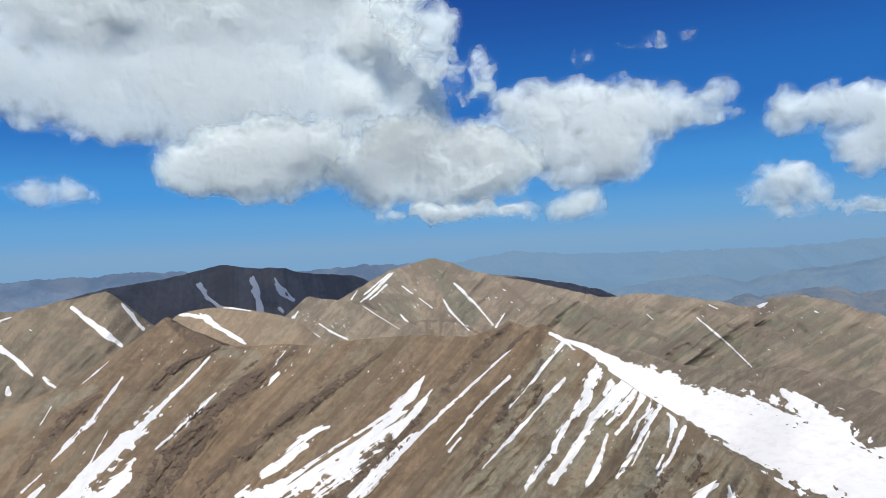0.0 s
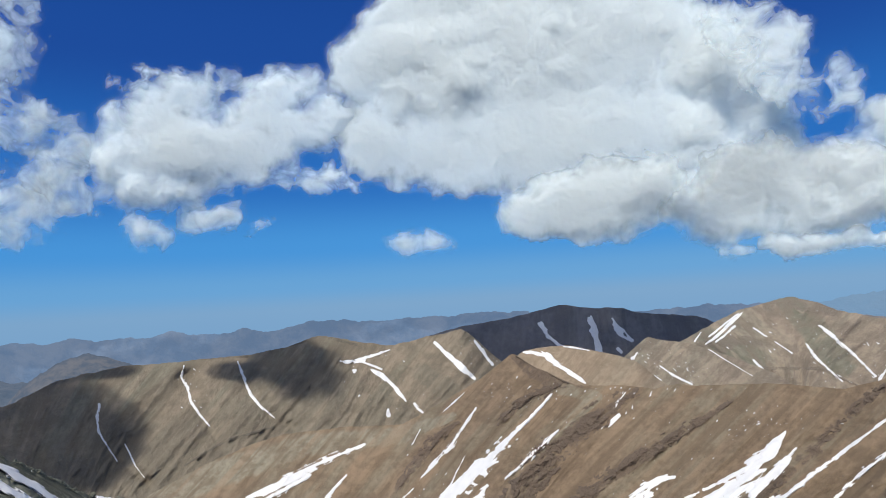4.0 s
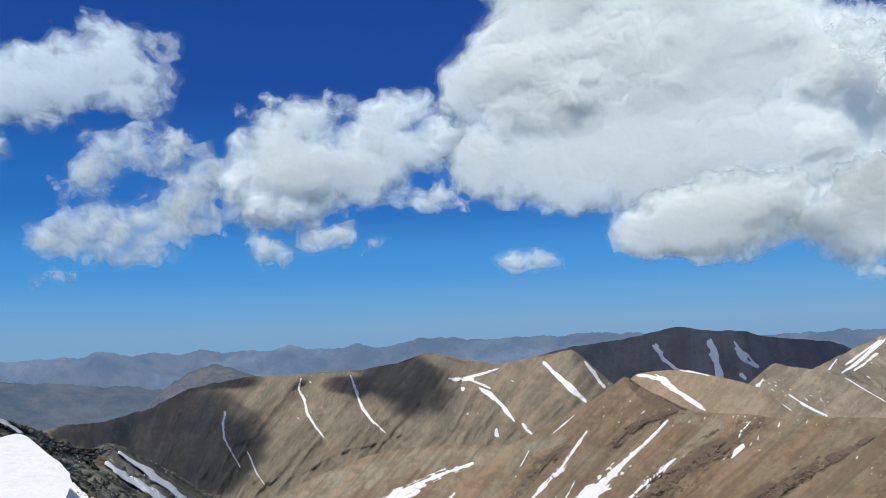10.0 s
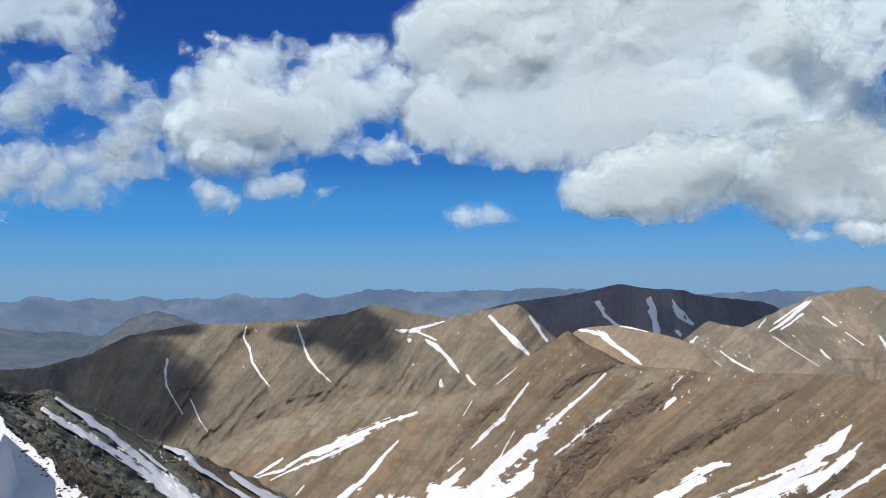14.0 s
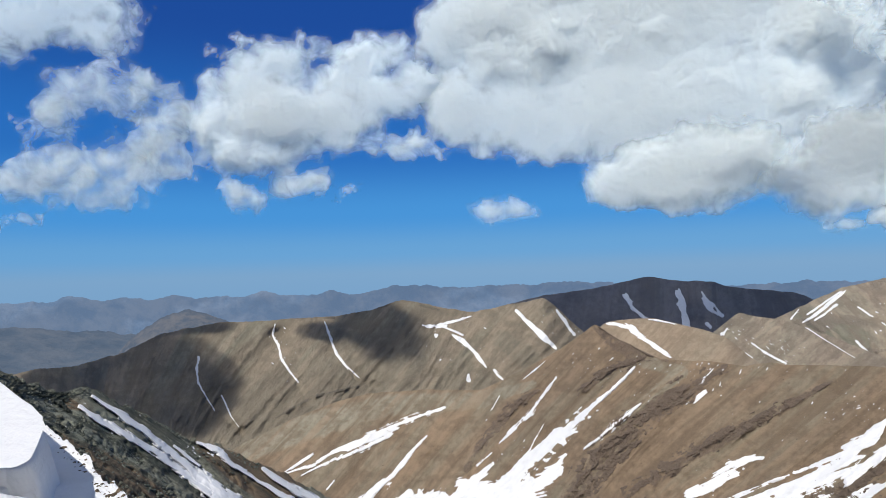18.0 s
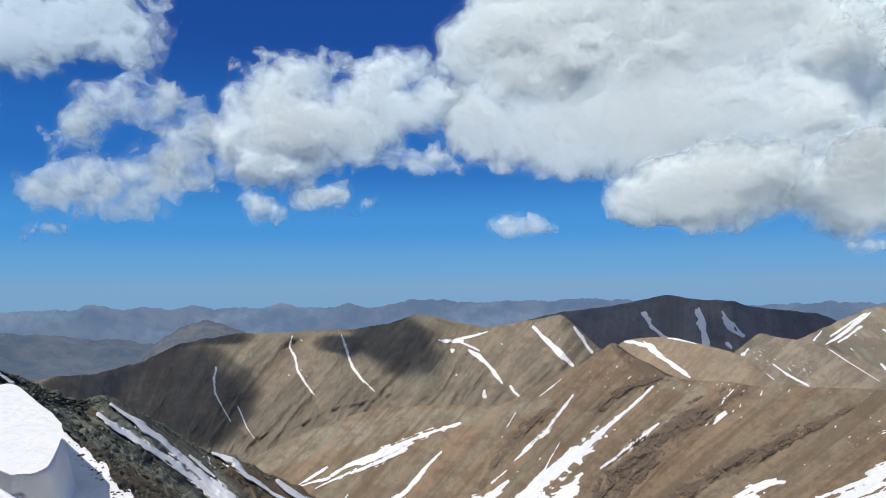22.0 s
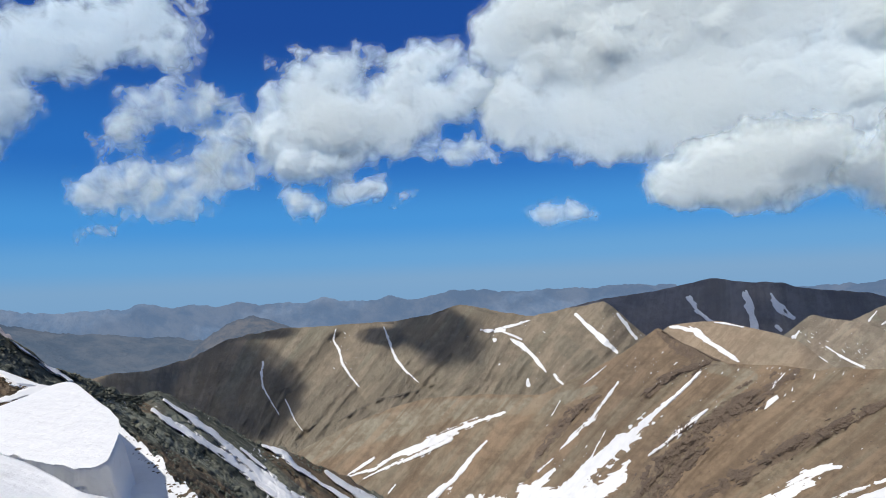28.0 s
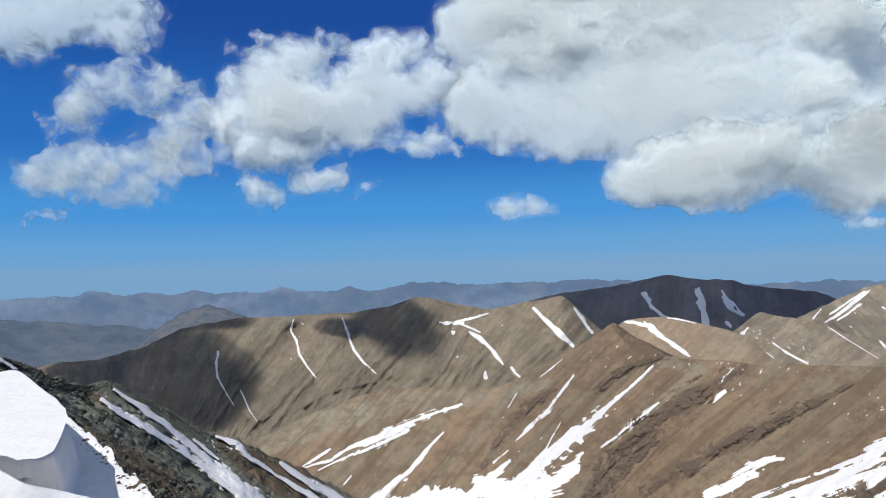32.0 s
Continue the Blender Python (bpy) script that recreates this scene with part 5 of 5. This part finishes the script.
cloud([(-26.48, 15.71, 1.91, 1.08), (-28.28, 14.27, 1.86, 1.17), (-29.6, 12.72, 1.48, 1.08), (-25.58, 13.94, 1.37, 1.18), (-23.72, 15.38, 1.03, 0.46)],
      "ragged torn white cloud", 6, 0.8, thick=0.35, step=0.08, most=0.4, of=torn_mass, name="tuft")
cloud([(-20.93, 12.69, 1.23, 1.59), (-22.83, 11.02, 1.87, 1.69), (-21.68, 9.38, 1.69, 1.23)],
      "ragged torn white cloud", 26, 0.8, thick=0.35, step=0.08, most=0.25, of=torn_mass, name="tuft")
cloud([(-31.95, 4.8, 0.71, 0.36)],
      "tiny white puff of cloud", 29, 0.8, thick=0.4, step=0.07)
torn_edge = cloud([(-47.87, 16.34, 5.21, 6.94), (-42.65, 18.38, 4.55, 4.61), (-42.2, 12.52, 4.55, 3.42), (-45.2, 9.84, 3.9, 1.96), (-38.97, 14.9, 2.82, 2.87), (-35.49, 17.99, 3.02, 2.15), (-31.76, 19.44, 3.42, 2.61), (-28.03, 21.48, 2.34, 2.2), (-27.36, 19.18, 2.26, 1.21), (-28.92, 23.28, 1.78, 0.91), (-25.53, 20.4, 1.38, 1.04)],
      "white cumulus with a torn edge", 7, 0.65, thick=0.28, hang=-0.15)
cloud([(-24.03, 21.28, 0.94, 1.12), (-25.27, 22.98, 1.16, 0.51)],
      "torn wisps at the edge of the white cumulus", 35, 0.95, 0.15, most=0.2, step=0.08, of=torn_edge, name="wisp")
cloud([(4.64, 5.24, 1.22, 0.63), (7.09, 5.34, 1.46, 0.73)],
      "small flat white cloud", 8, 0.38, thick=0.5, step=0.07)
cloud([(-16.53, 7.09, 1.31, 1.24), (-15.21, 6.43, 0.58, 0.55)],
      "small white puff of cloud", 9, 0.7, thick=0.5, step=0.07)
cloud([(-11.68, 7.81, 1.56, 0.75), (-10.2, 8.31, 0.93, 0.42)],
      "small white puff of cloud", 10, 0.8, thick=0.5, step=0.07)
cloud([(-7.38, 7.3, 0.67, 0.33)],
      "tiny white puff of cloud", 36, 0.9, thick=0.4, step=0.06, most=0.15)
cloud([(36.13, 3.03, 1.95, 0.58), (39.54, 2.87, 2.91, 0.63), (42.93, 2.79, 1.06, 0.48)],
      "long thin white cloud", 12, 0.5, thick=0.5, step=0.07, far=3250.0)
cloud([(47.7, 2.87, 1.78, 0.95), (47.21, 2.56, 1.41, 0.67)],
      "small flat white cloud", 13, 0.4, thick=0.5, step=0.07, far=3250.0)
cloud([(31.73, 2.69, 0.82, 0.44)],
      "tiny white puff of cloud", 14, 0.6, thick=0.5, step=0.06)
soft_edged = cloud([(64.25, 8.77, 1.59, 0.92), (66.49, 8.88, 2.18, 1.39), (68.98, 8.92, 2.07, 1.59), (71.29, 7.38, 2.61, 2.73), (69.2, 5.46, 2.23, 1.82)],
      "white cumulus with soft edges", 15, 0.6, thick=0.5)
cloud([(64.05, 3.6, 2.1, 1.46), (62.09, 3.19, 1.1, 0.61), (65.9, 2.76, 1.29, 0.93)],
      "white cumulus with soft edges", 16, 0.6, thick=0.5, of=soft_edged, name="lobe")
cloud([(68.37, 1.57, 2.1, 0.49), (63.57, 1.21, 0.77, 0.35)],
      "low white cloud with soft edges", 30, 0.6, thick=0.4, of=soft_edged, name="lobe")
cloud([(53.98, 15.53, 1.5, 0.3), (55.96, 15.61, 1.08, 0.25)],
      "thin feather of cloud", 31, 0.8, 0.15, most=-0.32, step=0.06)
cloud([(48.63, 15.13, 0.42, 0.35)],
      "tiny scrap of cloud", 32, 0.8, 0.15, most=-0.25, step=0.06)


def shade_cloud(layer, az, el, wide, deep, seed, height=3300.0):
    """A flat-based cloud high over the summit, between the sun and a mountainside, on which its shadow lies."""
    d, _ = on_layer(layer, np.array([float(az)]), np.array([float(el)]))
    at = Vector(direct(np.array([az]), np.array([el]), d)[0]) + SUN_WAY * height
    side, ahead = bearing_vector(az + 90), bearing_vector(az)
    g = np.linspace(-1.5, 1.5, 56)
    U, V = np.meshgrid(g, g)
    rr = (U ** 4 + V ** 4) ** 0.25 * 0.5 + np.hypot(U, V) * 0.5
    vapour = np.clip((1 - rr) * 4.0 + 1.2 * fbm(U * 1.5, V * 1.5, seed, 5, seed, 0.6), -1, 0.62)
    up = np.sqrt(np.clip(1.3 - rr, 0, 2)) * (0.35 + 0.25 * fbm(U * 2, V * 2, seed, 4, seed + 2))
    flat = np.stack([U * wide * side.x + V * deep * ahead.x + at.x, U * wide * side.y + V * deep * ahead.y + at.y, 0 * U + at.z], -1)
    top = flat.copy()
    top[..., 2] += wide * np.maximum(up, 0.0) + 2
    n = U.size
    idx = np.arange(n).reshape(U.shape)
    q = np.stack([idx[:-1, :-1], idx[:-1, 1:], idx[1:, 1:], idx[1:, :-1]], -1)
    q = q[(rr[:-1, :-1] < 1.42)]
    verts = np.concatenate([flat.reshape(-1, 3), top.reshape(-1, 3)])
    v2 = np.concatenate([vapour.ravel(), vapour.ravel()])
    mesh = quads_mesh(bpy.data.meshes.new("cloud"), verts, np.concatenate([q[:, ::-1], q + n]), CLOUD, [("vapour", v2), ("ragged", 0 * v2 + 0.2)])
    return tagged(new("cloud", mesh), "white cumulus high above the summit", "cloud", "clouds in the sky")


shade_cloud("shaded_mountain", 20.4, -3.6, 720.0, 620.0, 61)
shade_cloud("shaded_mountain", 27.2, -3.2, 260.0, 330.0, 68)
shade_cloud("shaded_mountain", 46.5, -5.0, 420.0, 300.0, 62)
shade_cloud("long_ridge", -5.2, -4.4, 150.0, 300.0, 63)
shade_cloud("long_ridge", -23.9, -8.2, 250.0, 400.0, 64)
shade_cloud("long_ridge", -20.6, -3.7, 130.0, 80.0, 65)
shade_cloud("long_ridge", -29.0, -6.9, 140.0, 150.0, 67)
shade_cloud("long_ridge", -9.6, -4.8, 80.0, 90.0, 69)
